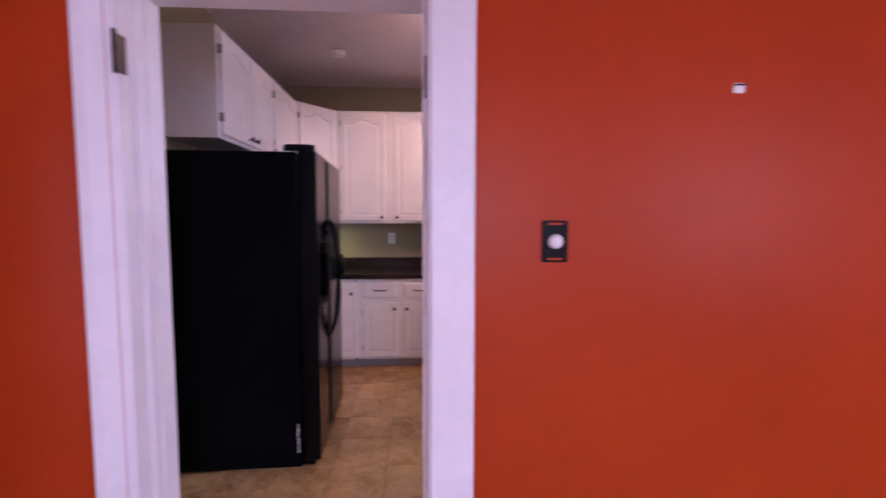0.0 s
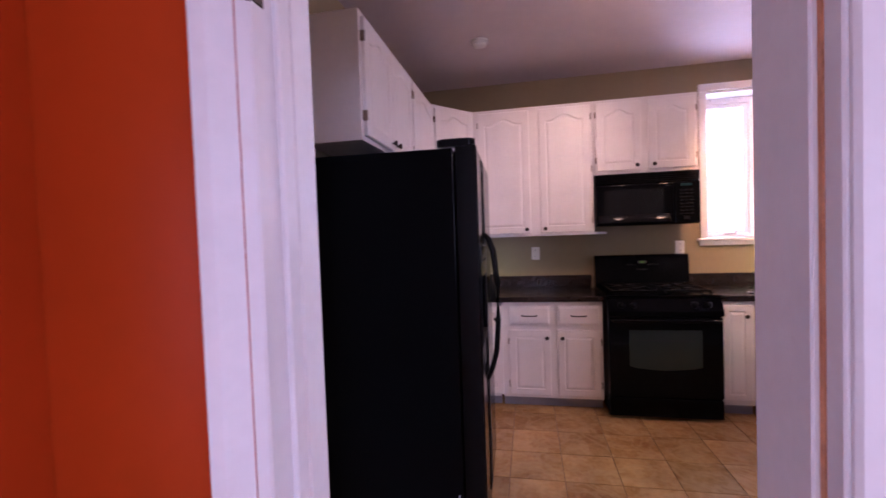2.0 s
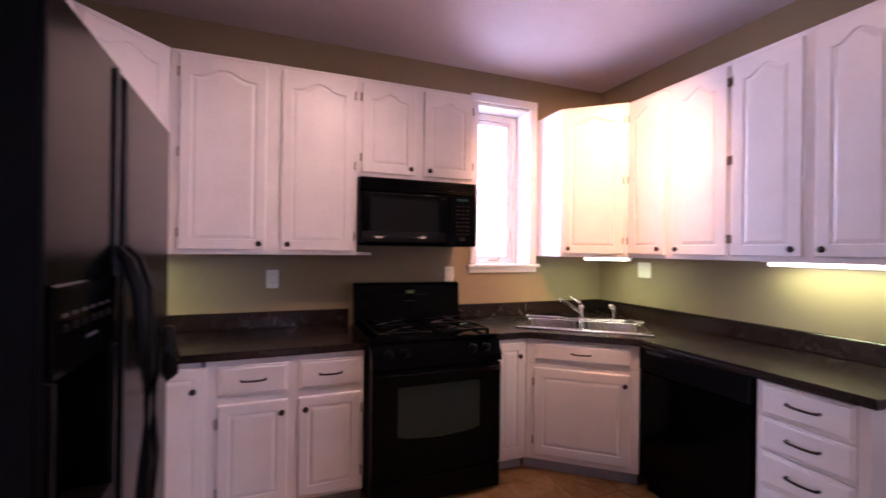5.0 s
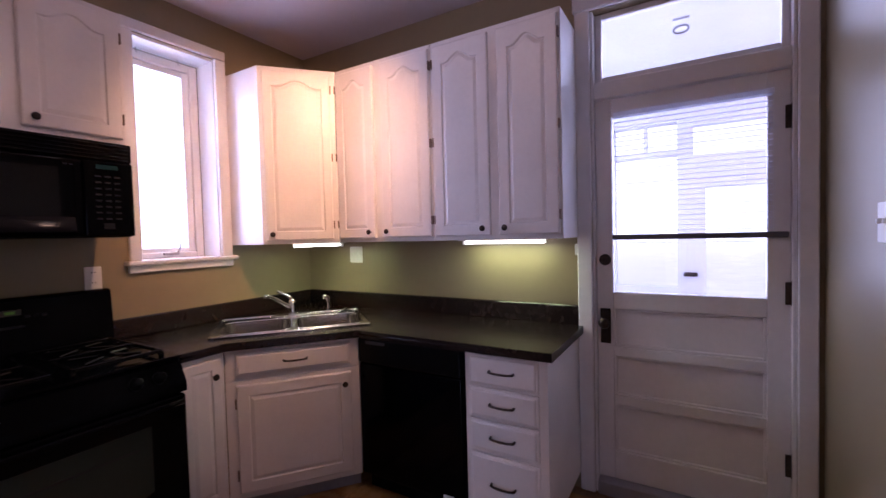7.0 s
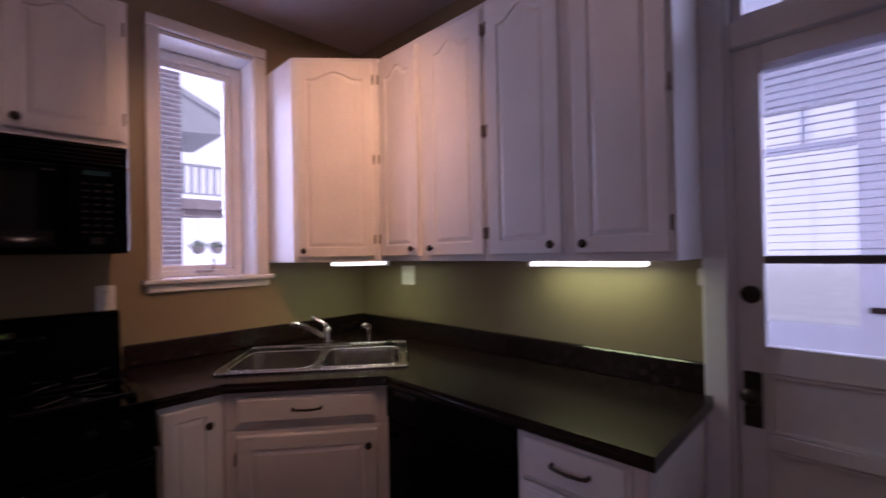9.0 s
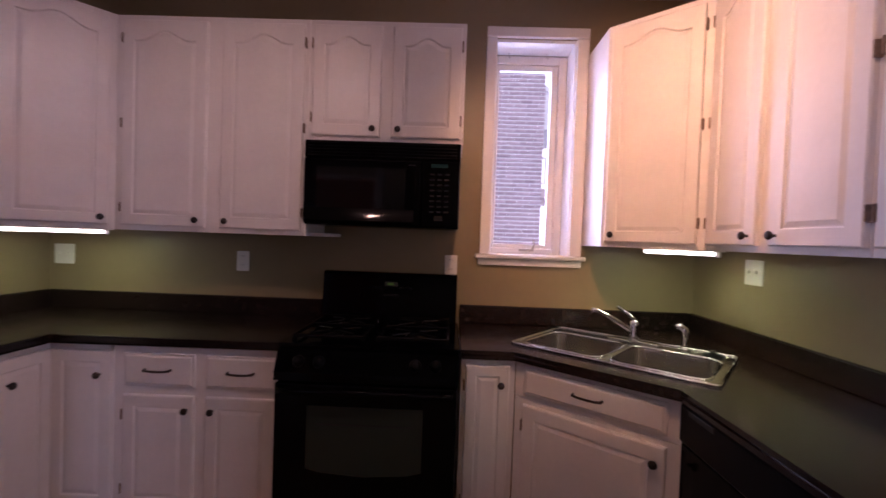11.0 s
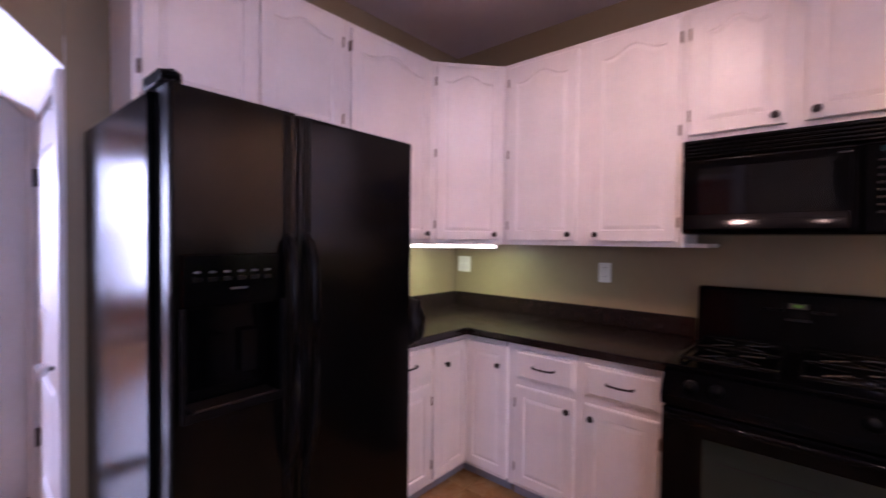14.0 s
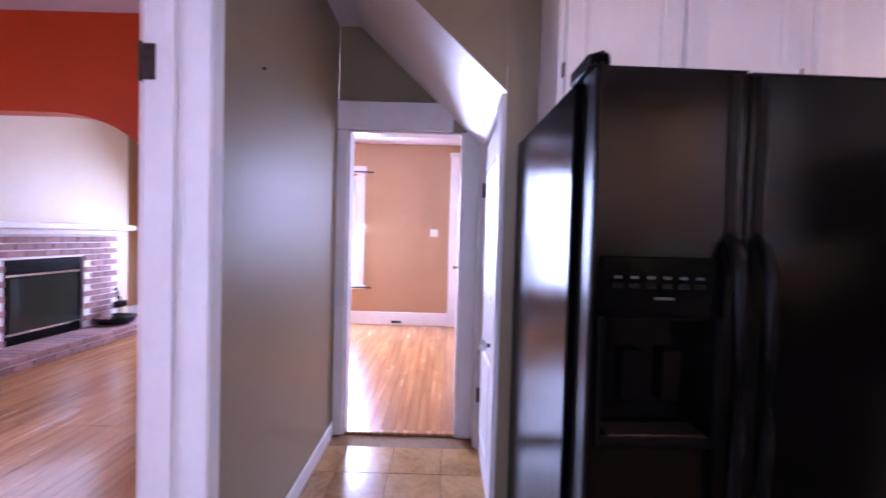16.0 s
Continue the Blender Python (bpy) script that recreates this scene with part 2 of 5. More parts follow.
def thing(name, m, label, category, group="", kind=""):
    e = new(name)
    e.empty_display_size = 0.1
    e.matrix_world = m
    return tagged(e, label, category, group, kind)


def box(x0, x1, y0, y1, z0, z1, bevel=0.0, bm=None, segs=1):
    bm = bm or bmesh.new()
    got = bmesh.ops.create_cube(bm, size=1.0, matrix=Matrix.Translation(((x0 + x1) / 2, (y0 + y1) / 2, (z0 + z1) / 2)) @
                                Matrix.Diagonal((abs(x1 - x0), abs(y1 - y0), abs(z1 - z0), 1)))
    if bevel:
        edges = {e for v in got["verts"] for e in v.link_edges}
        bmesh.ops.bevel(bm, geom=list(edges), offset=bevel, segments=segs, profile=0.5, affect="EDGES")
    return bm


def rod(p, q, r0, r1=None, sides=14, bm=None):
    bm = bm or bmesh.new()
    p, q = Vector(p), Vector(q)
    d = q - p
    m = Matrix.Translation((p + q) / 2) @ d.to_track_quat("Z", "Y").to_matrix().to_4x4()
    bmesh.ops.create_cone(bm, cap_ends=True, segments=sides, radius1=r0, radius2=r0 if r1 is None else r1, depth=d.length, matrix=m)
    return bm


def lathe(profile, sides=20, bm=None, m=None):
    """profile: (radius, height) pairs, turned about z."""
    bm = bm or bmesh.new()
    rings = []
    for r, z in profile:
        rings.append([bm.verts.new(((m or Matrix()) @ Vector((r * math.cos(2 * math.pi * i / sides), r * math.sin(2 * math.pi * i / sides), z)))) for i in range(sides)])
    for a, b in zip(rings, rings[1:]):
        for i in range(sides):
            bm.faces.new((a[i], a[(i + 1) % sides], b[(i + 1) % sides], b[i]))
    bm.faces.new(list(reversed(rings[0])))
    bm.faces.new(rings[-1])
    return bm


def tube(points, r, sides=10, bm=None):
    bm = bm or bmesh.new()
    pts = [Vector(p) for p in points]
    rings = []
    for i, p in enumerate(pts):
        d = (pts[min(i + 1, len(pts) - 1)] - pts[max(i - 1, 0)]).normalized()
        q = d.to_track_quat("Z", "Y")
        rr = r[i] if isinstance(r, (list, tuple)) else r
        rings.append([bm.verts.new(p + q @ Vector((rr * math.cos(2 * math.pi * k / sides), rr * math.sin(2 * math.pi * k / sides), 0))) for k in range(sides)])
    for a, b in zip(rings, rings[1:]):
        for k in range(sides):
            bm.faces.new((a[k], a[(k + 1) % sides], b[(k + 1) % sides], b[k]))
    bm.faces.new(list(reversed(rings[0])))
    bm.faces.new(rings[-1])
    return bm


def prism(pts, z0, z1, bevel=0.0, bm=None):
    bm = bm or bmesh.new()
    lo = [bm.verts.new((x, y, z0)) for x, y in pts]
    hi = [bm.verts.new((x, y, z1)) for x, y in pts]
    made = [bm.faces.new(list(reversed(lo))), bm.faces.new(hi)]
    for i in range(len(pts)):
        j = (i + 1) % len(pts)
        made.append(bm.faces.new((lo[i], lo[j], hi[j], hi[i])))
    if bevel:
        bmesh.ops.bevel(bm, geom=list({e for f in made for e in f.edges}), offset=bevel, segments=2, profile=0.5, affect="EDGES")
    return bm


def rounded(x0, x1, y0, y1, r, k=5):
    out = []
    for cx, cy, a in ((x1 - r, y1 - r, 0), (x0 + r, y1 - r, 90), (x0 + r, y0 + r, 180), (x1 - r, y0 + r, 270)):
        for i in range(k + 1):
            t = radians(a + 90 * i / k)
            out.append((cx + r * math.cos(t), cy + r * math.sin(t)))
    return out


def plate_with_holes(outer, holes, z0, z1):
    """A slab with openings through it."""
    bm = bmesh.new()
    edges = []
    for loop in (outer, *holes):
        vs = [bm.verts.new((x, y, z1)) for x, y in loop]
        edges += [bm.edges.new((vs[i], vs[(i + 1) % len(vs)])) for i in range(len(vs))]
    bmesh.ops.triangle_fill(bm, use_beauty=True, use_dissolve=False, edges=edges)
    got = bmesh.ops.extrude_face_region(bm, geom=bm.faces[:])
    for g in got["geom"]:
        if isinstance(g, bmesh.types.BMVert):
            g.co.z = z0
    return bm


def panel_slab(w, h, t=0.02, margin=0.05, arch=0.0, depth=0.007, groove=0.008, raised=True):
    """A routed door or drawer front; x across, z up, front at y = -t."""
    bm = bmesh.new()
    x0, x1, zb, zt = margin, w - margin, margin, h - margin - arch
    inner, outer = [(x0, zb), (x1, zb)], [(0, 0), (w, 0)]
    k = 16 if arch else 1
    for i in range(k + 1):
        u = 1 - 2 * i / k
        x = (x0 + x1) / 2 + u * (x1 - x0) / 2
        a = abs(u) / 0.8
        rise = arch * (0.5 + 0.5 * math.cos(math.pi * min(1, a))) if arch else 0
        inner.append((x, zt + rise))
        outer.append((w / 2 + u * w / 2, h))
    cx, cz = w / 2, (zb + zt) / 2

    def loop(pts, y, inset=0.0, about=None):
        out = []
        for x, z in pts:
            sx = 1 - 2 * inset / (about[0])
            sz = 1 - 2 * inset / (about[1])
            out.append(bm.verts.new((about[2] + (x - about[2]) * sx, y, about[3] + (z - about[3]) * sz)))
        return out

    wa, pa = (w, h, w / 2, h / 2), (x1 - x0, zt - zb, cx, cz)
    loops = [loop(outer, 0, 0, wa), loop(outer, -t + 0.004, 0, wa), loop(outer, -t, 0.005, wa), loop(inner, -t, 0, pa),
             loop(inner, -t + depth, groove * 0.5, pa)]
    loops.append(loop(inner, -t + depth, groove, pa))
    if raised:
        loops.append(loop(inner, -t + 0.001, groove + 0.016, pa))
    for a, b in zip(loops, loops[1:]):
        for i in range(len(a)):
            j = (i + 1) % len(a)
            bm.faces.new((a[i], a[j], b[j], b[i]))
    bm.faces.new(loops[-1])
    bm.faces.new(list(reversed(loops[0])))
    return bm


def add_knob(door, x, z, t=0.02):
    m = Matrix.Translation((x, -t, z)) @ Matrix.Rotation(radians(90), 4, "X")
    part("knob", lathe(((0.006, 0), (0.005, 0.010), (0.013, 0.016), (0.016, 0.022), (0.013, 0.028), (0.004, 0.030)), 14, m=m), BRONZE, door, "dark bronze knob", True)


def add_pull(door, x, z, t=0.02, w=0.115):
    pts = [(x - w / 2, -t, z + 0.004), (x - w / 2.1, -t - 0.017, z + 0.003), (x - w / 3, -t - 0.023, z + 0.002), (x, -t - 0.025, z + 0.001),
           (x + w / 3, -t - 0.023, z + 0.002), (x + w / 2.1, -t - 0.017, z + 0.003), (x + w / 2, -t, z + 0.004)]
    part("pull_handle", tube(pts, [0.006, 0.006, 0.005, 0.0055, 0.005, 0.006, 0.006], 8), BRONZE, door, "dark bronze arched pull", True)


def add_door(cab, x, z, w, h, arch=0.0, knob=None, hinge=None, margin=0.055, name="door"):
    d = part(name, panel_slab(w, h, margin=margin, arch=arch), WHITE, cab)
    d.location = (x, -0.001, z)
    if knob:
        add_knob(d, *knob)
    if hinge:
        hx = 0.0 if hinge == "l" else w
        for hz in ((0.09, h - 0.09) if h < 0.75 else (0.09, h * 0.5, h - 0.09)):
            s = -1 if hinge == "l" else 1
            hb = box(hx + s * 0.001, hx + s * 0.009, -0.016, 0.0005, hz - 0.024, hz + 0.024, 0.002)
            rod((hx + s * 0.004, -0.019, hz - 0.023), (hx + s * 0.004, -0.019, hz + 0.023), 0.004, bm=hb, sides=8)
            part("hinge", hb, HINGE, d, "antique brass hinge")
    return d


def drawer_slab(w, h, t=0.02):
    """A plain drawer front with a small step and a rounded shoulder round its edge."""
    bm = bmesh.new()
    loops = []
    for inset, y in ((0, 0), (0, -t + 0.009), (0.004, -t + 0.007), (0.010, -t + 0.0065), (0.013, -t + 0.002), (0.017, -t)):
        loops.append([bm.verts.new((x, y, z)) for x, z in ((inset, inset), (w - inset, inset), (w - inset, h - inset), (inset, h - inset))])
    for a, b in zip(loops, loops[1:]):
        for i in range(4):
            j = (i + 1) % 4
            bm.faces.new((a[i], a[j], b[j], b[i]))
    bm.faces.new(loops[-1])
    bm.faces.new(list(reversed(loops[0])))
    return bm


def add_drawer(cab, x, z, w, h, pull=True):
    d = part("drawer", drawer_slab(w, h), WHITE, cab)
    d.location = (x, -0.001, z)
    if pull:
        add_pull(d, w / 2, h / 2)
    return d


def cabinet(name, m, pts, z0, z1, label, group, toe=False):
    """A cabinet body in its own frame: front along y = 0 from x = 0; pts: its plan."""
    c = thing(name, m, label, "cabinet", group)
    part("body", prism(pts, z0, z1, 0.002), WHITE, c)
    return c


def rect(w, d):
    return [(0, 0), (w, 0), (w, d), (0, d)]


# ---- setting: kitchen shell ----
NY, EX, WX, SY, CZ = 4.83, 2.565, -1.20, 1.58, 2.77
PX = -1.145


def wall(name, bm, mat, label):
    return tagged(part(name, bm, mat), label, "wall", kind="structure")


def bored(axis, a0, a1, b0, b1, z0, z1, openings):
    """A wall of boxes round openings (u0, u1, z0, z1); axis 'x': runs along x between a0 and a1, thick from b0 to b1."""
    bm = bmesh.new()

    def put(u0, u1, w0, w1):
        if u1 - u0 > 1e-4 and w1 - w0 > 1e-4:
            if axis == "x":
                box(u0, u1, b0, b1, w0, w1, bm=bm)
            else:
                box(b0, b1, u0, u1, w0, w1, bm=bm)
    u = a0
    for o in sorted(openings):
        put(u, o[0], z0, z1)
        put(o[0], o[1], z0, o[2])
        put(o[0], o[1], o[3], z1)
        u = o[1]
    put(u, a1, z0, z1)
    return bm


DX0, DX1, DZ = -0.565, 0.277, 2.06
wall("wall_north", bored("x", WX - 0.15, EX + 0.15, NY, NY + 0.30, -0.05, CZ + 0.02, [(1.37, 1.85, 1.28, 2.53)]), TAUPE, "taupe satin painted kitchen wall with a deep window opening")
wall("wall_east", bored("y", 1.55, NY, EX, EX + 0.14, -0.05, CZ + 0.02, [(1.86, 2.70, -0.05, 2.53)]), TAUPE, "taupe satin painted kitchen wall round the back door")
wall("wall_west", box(WX - 0.12, WX, 2.56, NY, -0.05, CZ + 0.02), TAUPE, "taupe painted kitchen wall behind the fridge")
wall("wall_west_pier", box(WX + 0.001, PX, 2.56, 3.52, -0.05, CZ + 0.015), TAUPE, "taupe painted wall pier at the hall corner behind the fridge")
wall("wall_south", bored("x", -2.25, 0.42, 1.54, SY, -0.05, CZ + 0.02, [(DX0, DX1, -0.05, DZ)]), TAUPE, "taupe painted wall between kitchen, hall and dining room")
wall("wall_south_dining", bored("x", -0.983, 3.2, 1.45, 1.538, -0.05, CZ + 0.02, [(DX0, DX1, -0.05, DZ)]), RED, "deep red satin painted dining room wall round the kitchen doorway")
wall("wall_south_east", box(0.423, EX - 0.002, 1.542, 1.77, -0.05, CZ + 0.018), TAUPE, "taupe satin painted wall with a light switch")
# hall and stair
wall("wall_hall_west", bored("y", SY + 0.002, 2.70, -2.37, -2.25, -0.05, CZ + 0.02, [(1.655, 2.43, -0.05, 2.08)]), TAUPE, "taupe hall wall above a white cased doorway")
wall("wall_hall_north", bored("x", -2.248, PX - 0.002, 2.557, 2.68, -0.05, 2.10, [(-2.10, -1.29, -0.05, 1.97)]), TRIM, "white painted wall round the stair door")
soff = bmesh.new()


def slope_z(y):
    return 1.99 + 0.93 * (2.56 - y)


ytop = 2.56 - (CZ - 1.99) / 0.93
sv = [soff.verts.new(p) for p in ((-2.248, 2.56, 1.99), (PX - 0.004, 2.56, 1.99), (PX - 0.004, ytop, CZ), (-2.248, ytop, CZ),
                                  (-2.248, 2.56, 2.05), (PX - 0.004, 2.56, 2.05), (PX - 0.004, ytop + 0.06, CZ), (-2.248, ytop + 0.06, CZ))]
for q in ((0, 3, 2, 1), (4, 5, 6, 7), (0, 1, 5, 4), (1, 2, 6, 5), (2, 3, 7, 6), (3, 0, 4, 7)):
    soff.faces.new([sv[i] for i in q])
tagged(part("stair_soffit", soff, TRIM), "white painted sloping underside of a staircase over the hall", "soffit", kind="structure")
sw = bmesh.new()
tri = [(2.558, 1.992), (ytop + 0.002, CZ), (2.558, CZ)]
a = [sw.verts.new((PX - 0.001, y, z)) for y, z in tri]
b2 = [sw.verts.new((PX - 0.0035, y, z)) for y, z in tri]
sw.faces.new(a), sw.faces.new(list(reversed(b2)))
for i in range(3):
    sw.faces.new((a[i], b2[i], b2[(i + 1) % 3], a[(i + 1) % 3]))
wall("wall_stair_side", sw, TAUPE, "taupe wall beside the staircase above the sloping soffit")
tagged(part("ceiling", box(WX - 0.15, EX + 0.15, 1.53, NY + 0.1, CZ, CZ + 0.1), CEIL), "off-white textured plaster ceiling of the kitchen", "ceiling", kind="structure")
tagged(part("ceiling_hall", box(-2.37, WX - 0.152, 1.53, 2.8, CZ, CZ + 0.1), CEIL), "off-white plaster ceiling of the hall", "ceiling", kind="structure")
floor = tagged(part("floor", box(-2.248, EX + 0.02, 1.40, NY, -0.12, -0.006), GROUT), "brown slate-look tiled floor with narrow grout joints", "floor", kind="structure")

# ---- setting: dining room, front room, living room, porch ----
wall("wall_dining_stub", box(-1.20, -0.985, 1.172, 1.538, -0.05, CZ), RED, "deep red painted stub wall beside a cased opening")
tagged(part("trim", box(-1.21, -0.984, 1.14, 1.171, 0, 2.3, 0.004), TRIM), "white painted casing of a wide opening", "trim", kind="structure")
arch = bmesh.new()
box(-2.27, -2.15, 0.40, 1.538, -0.05, CZ + 0.02, bm=arch)
box(-2.27, -2.15, -2.9, -2.26, -0.05, CZ + 0.02, bm=arch)


def arch_z(y):
    u = max(0.0, abs(y + 0.95) - 0.65) / 0.70
    return 1.70 + 0.42 * math.sqrt(max(0.0, 1 - u ** 2.2))


for k in range(44):
    ya, yb = -2.26 + 2.66 * k / 44, -2.26 + 2.66 * (k + 1) / 44
    q = [arch.verts.new((x, y, z)) for x in (-2.15, -2.27) for y, z in ((ya, arch_z(ya)), (yb, arch_z(yb)), (yb, CZ + 0.02), (ya, CZ + 0.02))]
    for f in ((0, 1, 2, 3), (7, 6, 5, 4), (0, 4, 5, 1), (3, 2, 6, 7)):
        arch.faces.new([q[n] for n in f])
bmesh.ops.remove_doubles(arch, verts=arch.verts, dist=1e-5)
wall("wall_dining_west", arch, RED, "deep red painted wall with a wide arched opening")
# south opening is made up to match its fill lamp
wall("wall_dining_south", bored("x", -2.148, 3.198, -2.9, -2.78, -0.05, CZ, [(0.25, 1.55, 0.8, 2.2)]), RED, "deep red painted dining room wall with an unseen window opening")
wall("wall_dining_east", bored("y", -2.9, 1.538, 3.2, 3.3, -0.05, CZ, [(-2.15, -0.75, 0.8, 2.2)]), RED, "deep red painted dining room wall with an unseen window opening")
tagged(part("ceiling_dining", box(-2.27, 3.3, -2.9, 1.538, CZ, CZ + 0.1), CEIL), "off-white plaster ceiling of the dining room", "ceiling", kind="structure")
tagged(part("ceiling_living", box(-6.2, -2.272, -2.9, 0.238, CZ, CZ + 0.1), CEIL), "off-white plaster ceiling of the living room", "ceiling", kind="structure")
wall("wall_living_alcove", box(-6.2, -5.46, -2.62, -2.48, -0.05, CZ), TAN, "tan painted alcove wall beside the fireplace")
wall("wall_living_south", box(-5.455, -2.272, -2.62, -2.20, -0.05, CZ, 0.03, segs=3), CREAM, "cream painted living room wall behind the fireplace")
wall("wall_living_west", bored("y", -2.48, 0.238, -6.2, -6.05, -0.05, CZ, [(-1.7, -0.4, 0.8, 2.3)]), TAN, "tan painted living room wall")
wall("wall_front_west", bored("y", 0.24, 3.6, -6.0, -5.88, -0.05, CZ, [(0.42, 0.98, 0.62, 2.28)]), TAN, "tan painted front room wall with a tall window")
wall("wall_front_north", box(-6.0, -2.37, 3.6, 3.7, -0.05, CZ), TAN, "tan painted front room wall")
wall("wall_front_south", box(-5.878, -2.372, 0.24, 0.265, -0.05, CZ), TAN, "tan painted wall dividing front and living rooms")
wall("wall_front_east", bored("y", 2.702, 3.6, -2.37, -2.25, -0.05, CZ, []), TAN, "tan painted front room wall")
wall("wall_front_east_south", box(-2.37, -2.272, 0.267, 1.538, -0.05, CZ), TAN, "tan painted front room wall")
tagged(part("ceiling_front", box(-6.0, -2.372, 0.24, 3.7, CZ, CZ + 0.1), CEIL), "off-white plaster ceiling of the front room", "ceiling", kind="structure")


def plank_floor(name, x0, x1, y0, y1, label, near, w=0.083, seed=3):
    """Narrow strips; those inside the stretch near = (x0, x1, y0, y1) are parts of their own, the rest is one mesh."""
    rng = random.Random(seed)
    base = tagged(part(name, box(x0, x1, y0, y1, -0.12, -0.012), GROUT), label, "floor", kind="structure")
    faces = ((0, 1, 2, 3), (0, 4, 5, 1), (1, 5, 6, 2), (2, 6, 7, 3), (3, 7, 4, 0))
    vs, fs = [], []
    y = y0
    while y < y1:
        x = x0 - rng.uniform(0, 1.2)
        ye = min(y1, y + w)
        while x < x1:
            ln = rng.uniform(0.7, 1.8)
            xa, xb = max(x0, x) + 0.0006, min(x1, x + ln) - 0.0006
            if xb - xa > 0.01:
                zt = rng.uniform(-0.0006, 0.0006)
                strip = [(px, py, pz) for pz in (zt, -0.0118) for px, py in ((xa, y + 0.0008), (xb, y + 0.0008), (xb, ye - 0.0008), (xa, ye - 0.0008))]
                if near[0] < (xa + xb) / 2 < near[1] and near[2] < y < near[3]:
                    me = bpy.data.meshes.new("plank")
                    me.from_pydata(strip, [], faces)
                    me.materials.append(PLANK)
                    new("plank", me).parent = base
                else:
                    n0 = len(vs)
                    vs += strip
                    fs += [tuple(n0 + k for k in q) for q in faces]
            x += ln
        y += w
    me = bpy.data.meshes.new("planks")
    me.from_pydata(vs, [], fs)
    me.materials.append(PLANK)
    ob = new("planks", me)
    ob.parent = base
    tagged(ob, "narrow varnished oak strips", kind="stuff")


PLANK = material("oak_strip", (0.30, 0.115, 0.036), 0.24, vary=0.2, scale=4, colour2=(0.52, 0.25, 0.095), stretch=(0.35, 5, 1), bump=0.04, bump_scale=60, coat=0.15)
pn, pl = PLANK.node_tree.nodes, PLANK.node_tree.links
pb = pn["Principled BSDF"]
geo = pn.new("ShaderNodeNewGeometry")
hs = pn.new("ShaderNodeHueSaturation")
pm = pn.new("ShaderNodeMapRange")
pm.inputs["To Min"].default_value, pm.inputs["To Max"].default_value = 0.84, 1.16
poi, padd, pfr = pn.new("ShaderNodeObjectInfo"), pn.new("ShaderNodeMath"), pn.new("ShaderNodeMath")
padd.operation, pfr.operation = "ADD", "FRACT"
pl.new(geo.outputs["Random Per Island"], padd.inputs[0])
pl.new(poi.outputs["Random"], padd.inputs[1])
pl.new(padd.outputs[0], pfr.inputs[0])
pl.new(pfr.outputs[0], pm.inputs["Value"])
pl.new(pm.outputs[0], hs.inputs["Value"])
src = pb.inputs["Base Color"].links[0].from_socket
pl.new(src, hs.inputs["Color"])
pl.new(hs.outputs["Color"], pb.inputs["Base Color"])
plank_floor("floor_dining", -2.27, 3.2, -2.8, 1.3995, "honey-coloured varnished oak strip floor of the dining room", (-2.27, -0.3, -1.6, 1.4))
plank_floor("floor_living", -6.1, -2.272, -2.5, 0.25, "honey-coloured varnished oak strip floor of the living room", (-5.2, -2.27, -2.2, 0.1), seed=5)
plank_floor("floor_front", -5.88, -2.30, 0.2515, 3.6, "honey-coloured varnished oak strip floor of the front room", (-5.9, -2.3, 0.5, 2.7), seed=9)
tagged(part("threshold", box(-2.302, -2.255, 1.655, 2.43, -0.006, 0.014, 0.005), OAK), "dark oak threshold strip in the hall doorway", "threshold", kind="structure")
tagged(part("threshold", box(DX0, DX1, 1.40, 1.46, -0.006, 0.012, 0.004), OAK), "dark oak threshold strip in the kitchen doorway", "threshold", kind="structure")

# casings and jambs


def casing(name, label, boxes, mat=None):
    bm = bmesh.new()
    for bx in boxes:
        box(*bx, 0.004, bm=bm)
    return tagged(part(name, bm, mat or TRIM), label, "trim", kind="structure")


J0, J1 = 1.425, 1.66
doorway = tagged(part("door_frame_1", box(DX0 - 0.0, DX0 + 0.018, 1.4667, J1 - 0.012, 0, DZ, 0.003), TRIM), "white painted cased doorway with worn jambs and old hinge leaves", "door frame", kind="structure")
part("jamb", box(DX1 - 0.018, DX1, J0 + 0.012, J1 - 0.012, 0, DZ, 0.003), TRIM, doorway)
part("head_jamb", box(DX0 + 0.019, DX1 - 0.019, J0 + 0.012, J1 - 0.012, DZ - 0.02, DZ, 0.003), TRIM, doorway)
for x0, x1 in ((DX0 - 0.067, DX0 + 0.022), (DX1 - 0.012, DX1 + 0.112)):
    if x0 < 0:
        part("casing", prism([(x0, 1.4495), (x0, J0), (x0 + 0.032, J0), (DX0 + 0.0185, 1.4665), (DX0 + 0.0005, 1.4665), (DX0 + 0.0005, 1.4495)], 0, DZ + 0.11, 0.003), TRIM, doorway)
    else:
        part("casing", box(x0, x1, J0, 1.4495, 0, DZ + 0.11, 0.006), TRIM, doorway)
    part("casing", box(x0 + 0.02, x1 - (0.02 if x1 > 0 else 0), SY + 0.0005, J1, 0, DZ + 0.11, 0.006), TRIM, doorway)
part("door_stop", box(DX0 + 0.018, DX0 + 0.030, 1.525, 1.56, 0, DZ - 0.02, 0.003), TRIM, doorway)
part("door_stop", box(DX1 - 0.030, DX1 - 0.018, 1.478, 1.525, 0, DZ - 0.02, 0.003), TRIM, doorway)
for y in (1.474, 1.529):
    part("worn_edge", box(DX1 - 0.021, DX1 - 0.0175, y - 0.004, y + 0.004, 0.02, DZ - 0.02), BARE, doorway, "bare wood showing through worn paint")
part("head_casing", box(DX0 - 0.10, DX1 + 0.12, J0 - 0.004, 1.4495, DZ + 0.004, DZ + 0.14, 0.006), TRIM, doorway)
